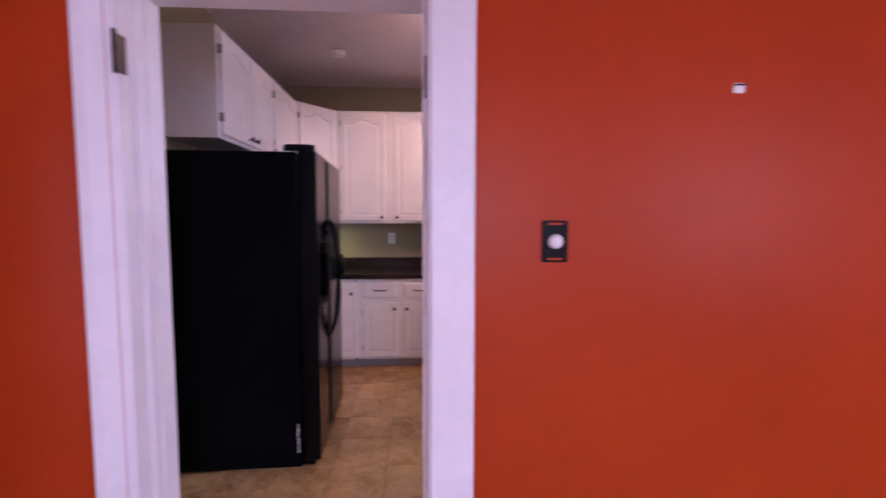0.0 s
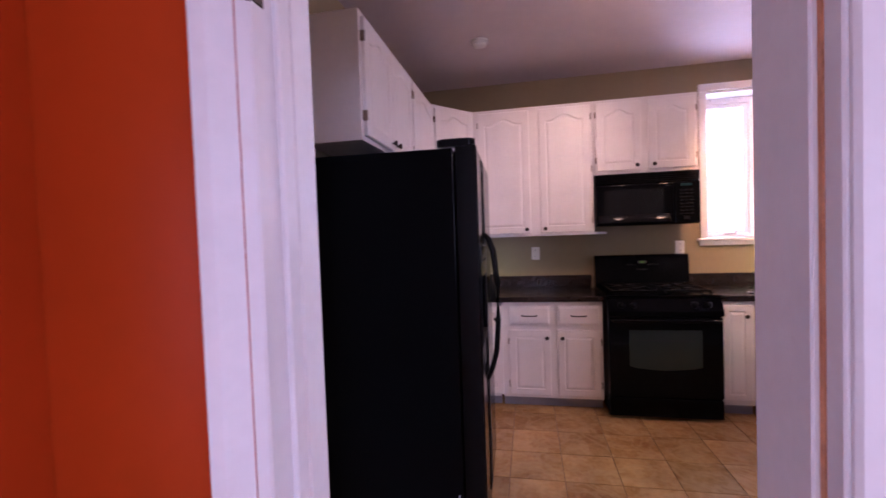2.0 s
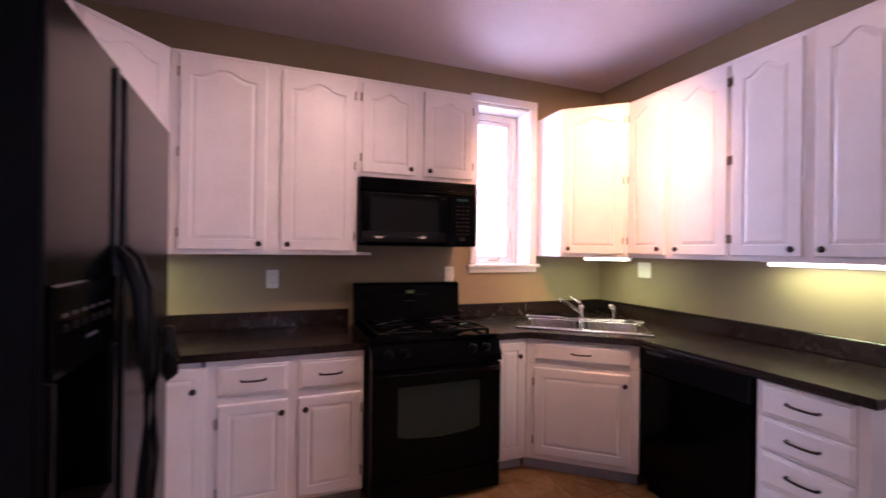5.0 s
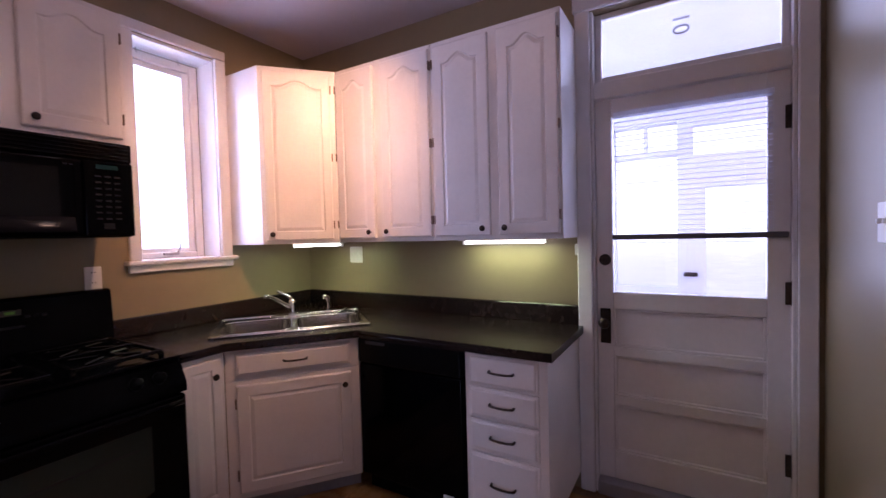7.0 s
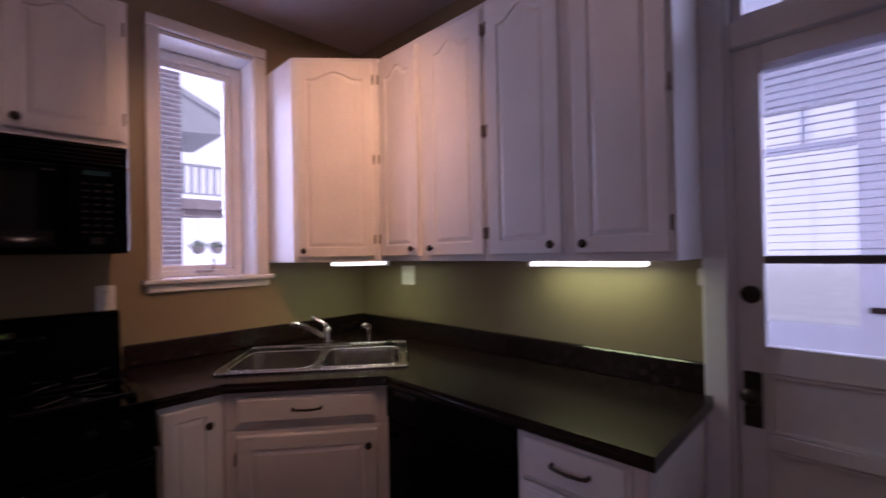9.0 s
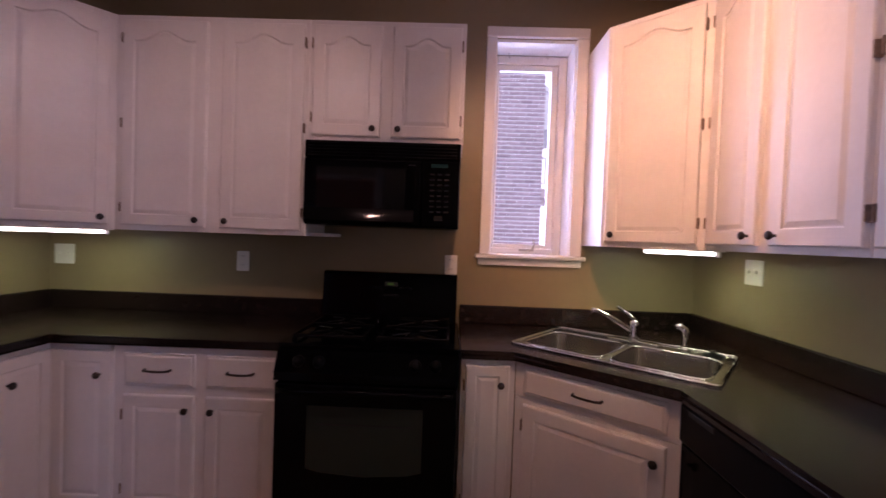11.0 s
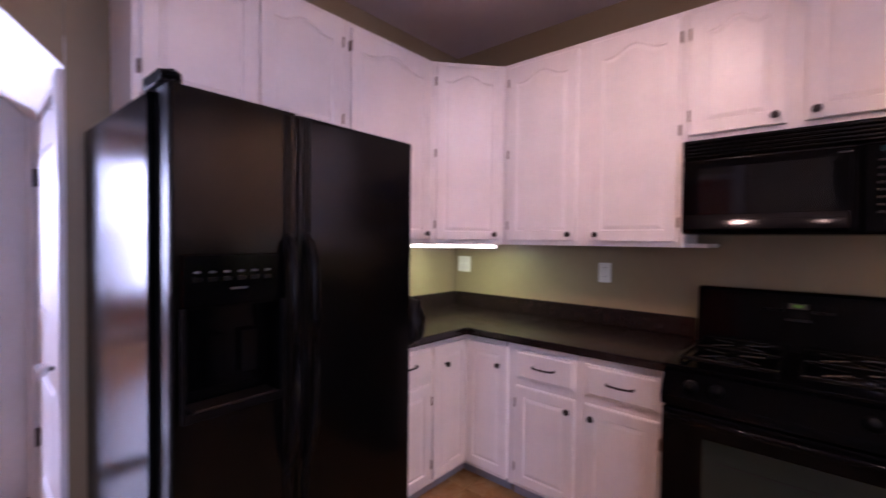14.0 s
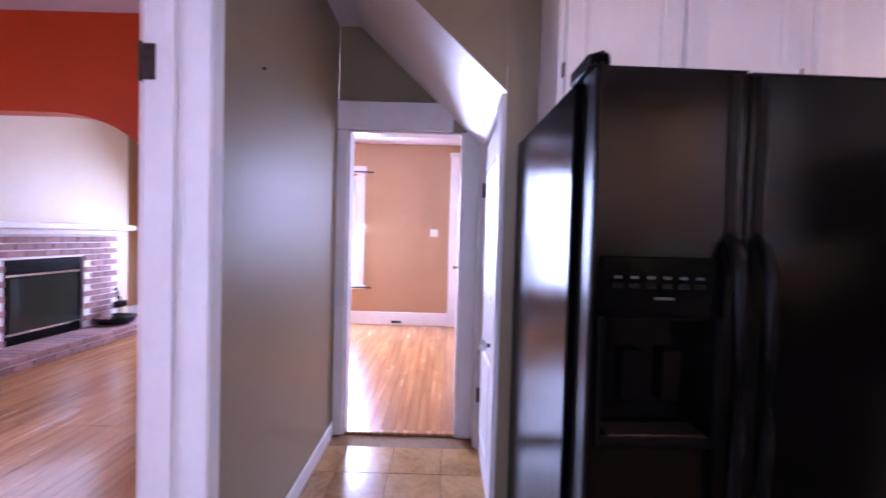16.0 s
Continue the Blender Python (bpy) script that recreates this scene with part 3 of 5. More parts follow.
for sx, z in ((DX0 + 0.0185, 1.84), (DX1 - 0.0185, 1.79), (DX0 + 0.0185, 0.28)):
    hb = box(sx - 0.002, sx + 0.002, 1.462, 1.50, z - 0.05, z + 0.05, 0.001)
    rod((sx, 1.458, z - 0.055), (sx, 1.458, z + 0.055), 0.006, bm=hb, sides=10)
    part("hinge_leaf", hb, BRONZE, doorway, "painted-over old bronze hinge leaf")

hall = tagged(part("door_frame_2", box(-2.249, -2.225, 1.582, 1.655, 0, 2.08, 0.004), TRIM), "white painted cased doorway at the end of the hall", "door frame", kind="structure")
part("casing", box(-2.249, -2.225, 2.43, 2.545, 0, 2.08, 0.004), TRIM, hall)
part("head_casing", box(-2.2495, -2.218, 1.582, 2.36, 2.082, 2.27, 0.006), TRIM, hall)
part("jamb", box(-2.372, -2.2495, 1.655, 1.667, 0, 2.08, 0.002), TRIM, hall)
part("jamb", box(-2.372, -2.2495, 2.418, 2.43, 0, 2.08, 0.002), TRIM, hall)
part("head_jamb", box(-2.372, -2.2495, 1.668, 2.417, 2.068, 2.08, 0.002), TRIM, hall)


def skirting(x0, x1, y0, y1, h=0.16):
    return tagged(part("baseboard", box(x0, x1, y0, y1, 0, h, 0.006), TRIM), "white painted wooden baseboard", "baseboard", kind="structure")


skirting(-2.22, DX0 - 0.04, SY + 0.001, SY + 0.016, 0.10)
skirting(0.43, EX - 0.01, 1.7705, 1.785, 0.10)
skirting(-5.879, -5.86, 0.27, 3.58, 0.20)
skirting(-6.04, -5.47, -2.479, -2.46, 0.18)
skirting(-0.966, DX0 - 0.069, 1.431, 1.449, 0.18)
skirting(DX1 + 0.12, 3.15, 1.431, 1.449, 0.18)
skirting(-0.984, -0.968, 1.172, 1.43, 0.18)

# stair door with glass knob
sd = thing("door_2", pose(-2.10, 2.56, 0), "white painted panel door under the stairs with a glass knob, closed", "door")
part("leaf", box(0.012, 0.798, 0.012, 0.05, 0.012, 1.955, 0.003), TRIM, sd)
for z0, z1, x0, x1 in ((0.2, 0.72, 0.17, 0.60), (1.02, 1.80, 0.17, 0.60)):
    p = part("panel", panel_slab(x1 - x0, z1 - z0, 0.011, 0.02, depth=0.006), TRIM, sd)
    p.location = (x0, 0.0118, z0)
part("casing", box(0.812, 0.951, -0.022, -0.004, 0, 1.985, 0.004), TRIM, sd)
part("casing", box(-0.10, -0.002, -0.022, -0.004, 0, 1.985, 0.004), TRIM, sd)
esc = part("lock_plate", box(0.729, 0.771, 0.007, 0.0115, 0.775, 0.93, 0.002), BRONZE, sd, "tall dark bronze lock plate")
part("knob_shank", rod((0.75, 0.010, 0.87), (0.75, -0.03, 0.87), 0.009), BRONZE, esc)
part("glass_knob", lathe(((0.012, 0), (0.020, 0.006), (0.027, 0.016), (0.027, 0.028), (0.020, 0.038), (0.010, 0.040)), 12,
                         m=Matrix.Translation((0.75, -0.028, 0.87)) @ Matrix.Rotation(radians(90), 4, "X")), KNOB_GLASS, esc, "faceted clear glass knob")
for z in (0.36, 1.68):
    hb = box(0.003, 0.03, -0.006, 0.013, z - 0.045, z + 0.045, 0.002)
    part("hinge", hb, BRONZE, sd)
hk = rod((0.775, 0.0, 1.86), (0.81, -0.022, 1.865), 0.004)
box(0.765, 0.785, -0.004, 0.012, 1.845, 1.875, 0.002, bm=hk)
part("hook_latch", hk, TIN, sd, "small steel hook latch")

# ---- kitchen window ----
win = tagged(part("window_1", box(1.37, 1.388, NY + 0.0, 5.0, 1.28, 2.53, 0.002), TRIM), "white casement window set deep in the wall", "window", kind="structure")
part("reveal", box(1.832, 1.85, NY, 5.0, 1.28, 2.53, 0.002), TRIM, win)
part("reveal", box(1.389, 1.831, NY, 5.0, 2.512, 2.53, 0.002), TRIM, win)
part("stool", box(1.389, 1.831, NY, 5.0, 1.28, 1.30, 0.002), TRIM, win)
for bx in ((1.325, 1.383, 4.805, 4.8295, 1.30, 2.53), (1.837, 1.905, 4.805, 4.8295, 1.30, 2.53), (1.325, 1.905, 4.803, 4.8295, 2.532, 2.59)):
    part("casing", box(*bx, 0.004), TRIM, win)
part("window_sill", box(1.30, 1.925, 4.775, 4.8295, 1.275, 1.30, 0.006), TRIM, win)
part("apron", box(1.318, 1.908, 4.805, 4.8295, 1.235, 1.2745, 0.004), TRIM, win)
for bx in ((1.389, 1.408, 5.0, 5.06, 1.30, 2.51), (1.785, 1.831, 5.0, 5.06, 1.30, 2.51), (1.409, 1.784, 5.0, 5.06, 2.46, 2.51), (1.409, 1.784, 5.0, 5.06, 1.30, 1.335)):
    part("window_frame", box(*bx, 0.004), TRIM, win)
sash = part("sash", box(1.410, 1.425, 5.015, 5.05, 1.336, 2.459, 0.003), TRIM, win, "white casement sash")
for bx in ((1.742, 1.783, 5.015, 5.05, 1.336, 2.459), (1.426, 1.741, 5.015, 5.05, 2.425, 2.459), (1.426, 1.741, 5.015, 5.05, 1.336, 1.36)):
    part("sash_rail", box(*bx, 0.003), TRIM, sash)
pane = part("pane", box(1.42, 1.75, 5.03, 5.034, 1.35, 2.43), GLASS, win)
pane.visible_shadow = False
ck = box(1.58, 1.67, 4.985, 5.012, 1.318, 1.332, 0.003)
tube(((1.66, 4.985, 1.33), (1.668, 4.975, 1.36), (1.664, 4.972, 1.395)), 0.006, 8, bm=ck)
part("crank", ck, TIN, win, "small grey casement crank handle")
for x in (1.47, 1.70):
    part("screw_hook", tube(((x, 4.97, 2.511), (x, 4.97, 2.49), (x + 0.006, 4.965, 2.482)), 0.003, 6), TIN, win)
for z in (1.62, 2.05):
    part("hinge", box(1.389, 1.397, 4.985, 5.0, z - 0.035, z + 0.035, 0.002), TIN, win)

# ---- back door with transom ----
bd = thing("door_1", pose(0, 0, 0), "white painted half-glazed back door with three panels, closed", "door")
X0, X1 = 2.600, 2.645
Y0, Y1, ZB, ZT = 1.875, 2.687, 0.075, 2.075
for bx in ((X0, X1, Y0, 1.958, ZB, ZT), (X0, X1, 2.607, Y1, ZB, ZT), (X0, X1, 1.9585, 2.6065, 1.982, ZT), (X0, X1, 1.9585, 2.6065, 0.985, 1.073),
           (X0, X1, 1.9585, 2.6065, 0.735, 0.785), (X0, X1, 1.9585, 2.6065, 0.475, 0.525), (X0, X1, 1.9585, 2.6065, ZB, 0.225)):
    part("rail", box(*bx, 0.003), TRIM, bd)
for z0, z1 in ((0.786, 0.984), (0.526, 0.734), (0.226, 0.474)):
    part("panel", box(2.616, 2.630, 1.9586, 2.6064, z0, z1), TRIM, bd)
    pmld = bmesh.new()
    for bx in ((X0 + 0.006, 2.618, 1.959, 1.972, z0, z1), (X0 + 0.006, 2.618, 2.593, 2.606, z0, z1), (X0 + 0.006, 2.618, 1.973, 2.592, z0, z0 + 0.013), (X0 + 0.006, 2.618, 1.973, 2.592, z1 - 0.013, z1)):
        box(*bx, 0.003, bm=pmld)
    part("panel_moulding", pmld, TRIM, bd)
gl = part("pane", box(2.622, 2.626, 1.95, 2.615, 1.065, 1.99), GLASS, bd)
gl.visible_shadow = False
part("deadbolt", lathe(((0.030, 0), (0.030, 0.006), (0.022, 0.012), (0.012, 0.016)), 18, m=Matrix.Translation((2.600, 2.645, 1.243)) @ Matrix.Rotation(radians(-90), 4, "Y")), BRONZE, bd, "dark round deadbolt", True)
lp = part("lock_plate", box(2.592, 2.5995, 2.62, 2.672, 0.80, 0.985, 0.003), BRONZE, bd, "tall dark bronze lock plate")
part("door_knob", lathe(((0.012, 0), (0.011, 0.03), (0.026, 0.042), (0.029, 0.055), (0.020, 0.066), (0.006, 0.068)), 16,
                        m=Matrix.Translation((2.592, 2.645, 0.915)) @ Matrix.Rotation(radians(-90), 4, "Y")), BRONZE, lp, "dark bronze round knob", True)
for z in (0.33, 1.10, 1.87):
    hb = rod((2.596, 1.868, z - 0.055), (2.596, 1.868, z + 0.055), 0.008)
    box(2.594, 2.599, 1.876, 1.896, z - 0.05, z + 0.05, 0.001, bm=hb)
    part("hinge", hb, BRONZE, bd, "dark bronze butt hinge")
fr = tagged(part("door_frame_3", box(2.5405, 2.5645, 2.70, 2.775, 0, 2.53, 0.005), TRIM), "white painted casing and transom window over the back door", "door frame", kind="structure")
part("casing", box(2.5405, 2.5645, 1.79, 1.86, 0, 2.53, 0.005), TRIM, fr)
part("head_casing", box(2.537, 2.5645, 1.78, 2.785, 2.532, 2.625, 0.006), TRIM, fr)
part("jamb", box(2.565, 2.70, 2.688, 2.70, 0, 2.53, 0.002), TRIM, fr)
part("jamb", box(2.565, 2.70, 1.86, 1.874, 0, 2.53, 0.002), TRIM, fr)
part("transom_bar", box(2.575, 2.69, 1.875, 2.687, 2.08, 2.165, 0.004), TRIM, fr)
for bx in ((2.62, 2.66, 1.875, 1.905, 2.166, 2.529), (2.62, 2.66, 2.655, 2.687, 2.166, 2.529), (2.62, 2.66, 1.906, 2.654, 2.166, 2.20), (2.62, 2.66, 1.906, 2.654, 2.50, 2.529)):
    part("transom_sash", box(*bx, 0.003), TRIM, fr)
tp = part("pane", box(2.638, 2.642, 1.90, 2.66, 2.19, 2.51), GLASS, fr)
tp.visible_shadow = False
tagged(part("threshold", box(2.55, 2.72, 1.874, 2.688, -0.006, 0.07, 0.006), TOE), "worn grey painted door threshold", "threshold", kind="structure")
# house number on the transom glass, read from outside
fnt = bpy.data.curves.new("number", "FONT")
fnt.body, fnt.size, fnt.extrude, fnt.align_x = "10", 0.105, 0.0006, "CENTER"
num = new("house_number", fnt)
num.matrix_world = Matrix.Translation((2.6435, 2.253, 2.392)) @ Matrix.Rotation(radians(90), 4, "Z") @ Matrix.Rotation(radians(90), 4, "X") @ Matrix.Rotation(radians(-90), 4, "Z")
fnt.materials.append(material("grey_vinyl", (0.55, 0.56, 0.62), 0.5))
tagged(num, "grey stick-on house number on the transom glass", "number")

# mini blind on the back door
bl = thing("window_blind", pose(2.588, 2.26, 1.36), "white slatted mini blind over the door glass, bottom rail coloured dark as if backlit", "blind")
part("head_rail", box(-0.012, 0.011, -0.325, 0.335, 0.615, 0.64, 0.003), SLAT, bl)
part("bottom_rail", box(-0.012, 0.010, -0.375, 0.345, -0.013, 0.013, 0.004), BACKLIT_RAIL, bl)
slat = None
for i in range(25):
    bm = bmesh.new()
    if slat is None:
        xs = [(-0.009, 0.0), (-0.004, 0.0014), (0.004, 0.0014), (0.009, 0.0)]
        for y in (-0.32, 0.33):
            for x, z in xs:
                bm.verts.new((x, y, z))
        bm.verts.ensure_lookup_table()
        for k in range(3):
            bm.faces.new((bm.verts[k], bm.verts[k + 1], bm.verts[k + 5], bm.verts[k + 4]))
        bmesh.ops.solidify(bm, geom=bm.faces[:], thickness=0.0005)
        slat = part("slat", bm, SLAT, bl)
        slat.location, slat.rotation_euler = (0, 0, 0.03), (0, radians(8), 0)
    else:
        o = new("slat", slat.data)
        o.parent, o.location, o.rotation_euler = bl, (0, 0, 0.03 + i * 0.0242), (0, radians(3 + (i * 37 % 7) - 3), 0)
for y in (-0.22, 0.22):
    part("cord", rod((0, y, 0.0), (0, y, 0.62), 0.0012, sides=5), SLAT, bl)

# ---- counters ----
UB, UT = 1.365, 2.445
ZC0, ZC1 = 0.853, 0.893


def counter(name, label, pts, splash, holes=()):
    c = thing(name, pose(0, 0, 0), label, "countertop")
    if holes:
        part("worktop", plate_with_holes(pts, holes, ZC0, ZC1), LAMINATE, c)
    else:
        part("worktop", prism(pts, ZC0, ZC1, 0.008), LAMINATE, c)
    for i, bx in enumerate(splash):
        part("backsplash", box(*bx, 0.006), LAMINATE, c)
    return c


counter("countertop", "dark brown-black laminate countertop with raised back edge beside the stove",
        [(WX + 0.001, NY - 0.001), (WX + 0.001, 3.535), (-0.605, 3.535), (-0.605, 4.215), (0.432, 4.215), (0.432, NY - 0.001)],
        [(WX + 0.022, 0.431, NY - 0.02, NY - 0.001, ZC1 + 0.0005, 1.0), (WX + 0.001, WX + 0.0205, 3.54, NY - 0.001, ZC1 + 0.0005, 1.0)])
SM = pose(1.455, 4.365, 0, 0, 0, -39.3)
hole = [tuple((SM @ Vector((u, v, 0))).xy) for u, v in rounded(0.02, 0.82, 0.02, 0.52, 0.03, 3)]
counter("countertop", "dark brown-black laminate countertop with a diagonal corner for the sink",
        [(1.222, NY - 0.001), (1.222, 4.215), (1.455, 4.215), (1.955, 3.805), (1.955, 2.75), (EX - 0.001, 2.75), (EX - 0.001, NY - 0.001)],
        [(1.223, EX - 0.022, NY - 0.02, NY - 0.001, ZC1 + 0.0005, 1.0), (EX - 0.0205, EX - 0.001, 2.755, NY - 0.001, ZC1 + 0.0005, 1.0)], [hole])
edge = bmesh.new()
tube(((1.222, 4.233, 0.873), (1.462, 4.232, 0.873), (1.972, 3.814, 0.873), (1.972, 2.769, 0.873), (2.56, 2.768, 0.873)), 0.0195, 12, bm=edge)
tagged(part("counter_edge", edge, LAMINATE, None, "", True), "dark rounded laminate front edge of the sink counter", "edging", kind="structure")

# ---- sink ----
sk = thing("sink", SM @ pose(0, 0, ZC1), "double-bowl stainless steel drop-in sink in the corner counter", "sink")
bowls = [rounded(0.04, 0.405, 0.035, 0.405, 0.06, 6), rounded(0.435, 0.80, 0.035, 0.405, 0.06, 6)]
part("rim", plate_with_holes(rounded(0, 0.84, 0, 0.54, 0.025, 4), bowls, 0.0006, 0.006), STEEL, sk)
for lp0 in (rounded(0.003, 0.837, 0.003, 0.537, 0.025, 4), *bowls):
    part("rolled_edge", tube([(x, y, 0.0065) for x, y in (*lp0, lp0[0])], 0.0055, 8), CHROME, sk, "bright rolled steel edge", True)
for bw in bowls:
    bm = bmesh.new()
    cx, cy = sum(p[0] for p in bw) / len(bw), sum(p[1] for p in bw) / len(bw)
    rings = []
    for s, z in ((1.0, 0.005), (0.985, -0.01), (0.96, -0.15), (0.90, -0.172), (0.30, -0.178), (0.12, -0.18)):
        rings.append([bm.verts.new((cx + (x - cx) * s, cy + (y - cy) * s, z)) for x, y in bw])
    for a1, b1 in zip(rings, rings[1:]):
        for i in range(len(a1)):
            j = (i + 1) % len(a1)
            bm.faces.new((a1[i], a1[j], b1[j], b1[i]))
    bm.faces.new(rings[-1])
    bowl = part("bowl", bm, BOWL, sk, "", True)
    part("drain", lathe(((0.042, -0.1785), (0.042, -0.174), (0.03, -0.1735), (0.02, -0.177)), 18, m=Matrix.Translation((cx, cy, 0))), CHROME, bowl, "round steel drain", True)
fa = thing("faucet", SM @ pose(0.415, 0.475, ZC1 + 0.0062), "chrome single-lever kitchen faucet on the sink deck", "faucet")
part("deck_plate", prism(rounded(-0.125, 0.125, -0.028, 0.028, 0.027, 5), 0, 0.010, 0.003), CHROME, fa, "", True)
part("column", lathe(((0.026, 0.010), (0.024, 0.03), (0.022, 0.085), (0.020, 0.10), (0.010, 0.112)), 18), CHROME, fa, "", True)
part("spout", tube(((0.0, 0.0, 0.05), (-0.03, -0.03, 0.075), (-0.09, -0.09, 0.125), (-0.135, -0.135, 0.155), (-0.15, -0.15, 0.157), (-0.155, -0.155, 0.145)),
                   [0.014, 0.013, 0.011, 0.010, 0.012, 0.012], 12), CHROME, fa, "", True)
part("lever", tube(((0, 0, 0.11), (-0.02, 0.0, 0.13), (-0.06, 0.01, 0.15), (-0.085, 0.012, 0.165)), [0.011, 0.009, 0.007, 0.010], 10), CHROME, fa, "", True)
sp = thing("sink_sprayer", SM @ pose(0.64, 0.475, ZC1 + 0.0062), "chrome side sprayer standing on the sink deck", "sprayer")
part("base", lathe(((0.024, 0), (0.022, 0.012), (0.014, 0.02)), 16), CHROME, sp, "", True)
part("head", tube(((0, 0, 0.018), (0, 0, 0.07), (-0.004, -0.004, 0.10), (-0.02, -0.02, 0.115), (-0.034, -0.034, 0.112)), [0.012, 0.013, 0.015, 0.014, 0.010], 12), CHROME, sp, "", True)
st = thing("sink_strainer", SM @ pose(0.75, 0.47, ZC1 + 0.0062), "black rubber sink stopper lying on the sink deck", "stopper")
part("disc", lathe(((0.042, 0), (0.044, 0.004), (0.040, 0.010), (0.014, 0.013), (0.013, 0.022), (0.008, 0.026)), 20), BLACK_PLASTIC, st, "", True)

# ---- upper cabinets ----
UG = "white upper cabinets"
FZ = UB + 0.025
DH = UT - UB - 0.055
c = cabinet("upper_cabinet", pose(-0.555, 4.50, 0), rect(0.978, NY - 4.502), UB, UT, "white two-door upper cabinet with cathedral-arch panels beside the microwave", UG)
add_door(c, 0.045, FZ, 0.425, DH, 0.045, (0.390, 0.035), "l")
add_door(c, 0.549, FZ, 0.408, DH, 0.045, (0.035, 0.035), "r")
c = cabinet("upper_cabinet", pose(0.4245, 4.50, 0), rect(0.778, NY - 4.502), 1.845, UT, "short white two-door upper cabinet over the microwave", UG)
add_door(c, 0.022, 1.87, 0.340, UT - 1.90, 0.04, (0.305, 0.035), "l")
add_door(c, 0.418, 1.87, 0.340, UT - 1.90, 0.04, (0.035, 0.035), "r")
LA = math.hypot(0.29, 0.34)
AM = pose(-0.845, 4.16, 0, 0, 0, math.degrees(math.atan2(0.34, 0.29)))
AI = AM.inverted()
c = cabinet("upper_cabinet", AM, [tuple((AI @ Vector((x, y, 0))).xy) for x, y in ((-0.845, 4.16), (-0.557, 4.50), (-0.557, NY - 0.002), (WX + 0.002, NY - 0.002), (WX + 0.002, 4.16))],
            UB, UT, "white diagonal corner upper cabinet with one arched panel door", UG)
add_door(c, 0.03, FZ, LA - 0.06, DH, 0.04, (LA - 0.06 - 0.035, 0.035), "l", 0.05)
c = cabinet("upper_cabinet", pose(-0.845, 3.54, 0, 0, 0, 90), rect(0.618, -0.845 - WX - 0.002), UB, UT, "white single-door upper cabinet beside the fridge", UG)
add_door(c, 0.03, FZ, 0.56, DH, 0.045, (0.525, 0.035), "l")
c = cabinet("upper_cabinet", pose(-0.845, 2.69, 0, 0, 0, 90), rect(0.848, -0.845 - PX - 0.002), 1.848, UT, "white two-door upper cabinet above the fridge", UG)
add_door(c, 0.022, 1.872, 0.395, UT - 1.902, 0.04, (0.36, 0.035), "l")
add_door(c, 0.432, 1.872, 0.395, UT - 1.902, 0.04, (0.035, 0.035), "r")
DA = math.degrees(math.atan2(-0.30, 0.335))
DL = math.hypot(0.30, 0.335)
DM = pose(1.905, 4.50, 0, 0, 0, DA)
DI = DM.inverted()
c = cabinet("upper_cabinet", DM, [tuple((DI @ Vector((x, y, 0))).xy) for x, y in ((1.905, 4.50), (2.24, 4.20), (EX - 0.002, 4.20), (EX - 0.002, NY - 0.002), (1.907, NY - 0.002))],
            UB, UT, "white diagonal corner upper cabinet beside the window", UG)
add_door(c, 0.025, FZ, DL - 0.055, DH, 0.04, (0.035, 0.035), "r", 0.05)
for y0, w, lab in ((4.198, 0.71, "white two-door upper cabinet over the sink counter"), (3.486, 0.716, "white two-door upper cabinet beside the back door")):
    c = cabinet("upper_cabinet", pose(2.25, y0, 0, 0, 0, -90), rect(w, EX - 2.252), UB, UT, lab, UG)
    xa, wa, xb, wb = (0.014, 0.294, 0.371, 0.334) if y0 > 4 else (0.022, 0.326, 0.400, 0.303)
    add_door(c, xa, FZ, wa, DH, 0.045, (wa - 0.035, 0.035), "l")
    add_door(c, xb, FZ, wb, DH, 0.045, (0.035, 0.035), "r")
tagged(part("shelf_board", box(0.4255, 0.52, 4.53, NY - 0.002, UB, UB + 0.018, 0.002), WHITE), "short white board under the microwave edge", "board")

# ---- base cabinets ----
BG = "white base cabinets"
BZ0, BZ1 = 0.088, 0.852
c = cabinet("base_cabinet", pose(-0.339, 4.245, 0), rect(0.767, NY - 4.247), BZ0, BZ1, "white base cabinet with two drawers and two panel doors", BG)
for x, kx, hg in ((0.055, 0.292, "l"), (0.428, 0.035, "r")):
    add_drawer(c, x, 0.668, 0.32, 0.15)
    add_door(c, x, 0.112, 0.32, 0.518, 0, (kx, 0.46), hg, 0.05)
part("toe_kick", box(0, 0.767, 0.07, 0.085, 0.001, BZ0 - 0.0005), TOE, c, "grey toe kick board")
c = cabinet("base_cabinet", pose(-0.635, 3.56, 0, 0, 0, 90), [(0, 0), (0.685, 0), (0.685, -0.279), (1.267, -0.279), (1.267, 0.563), (0, 0.563)], BZ0, BZ1,
            "white L-shaped corner base cabinet with narrow panel doors", BG)
add_drawer(c, 0.02, 0.675, 0.355, 0.15)
add_door(c, 0.02, 0.112, 0.355, 0.518, 0, (0.035, 0.465), "r", 0.05)
add_door(c, 0.397, 0.112, 0.28, 0.71, 0, (0.085, 0.605), None, 0.05)
d2 = add_door(c, 0, 0.112, 0.276, 0.71, 0, (0.225, 0.605), None, 0.05)
d2.matrix_basis = pose(-0.635, 3.56, 0, 0, 0, 90).inverted() @ pose(-0.612, 4.2435, 0.112)
part("toe_kick", box(0, 0.76, 0.06, 0.075, 0.001, BZ0 - 0.0005), TOE, c, "grey toe kick board")
o = part("toe_kick", box(-0.69, -0.36, 4.318, 4.333, 0.001, BZ0 - 0.0005), TOE, c)
o.matrix_basis = pose(-0.635, 3.56, 0, 0, 0, 90).inverted()
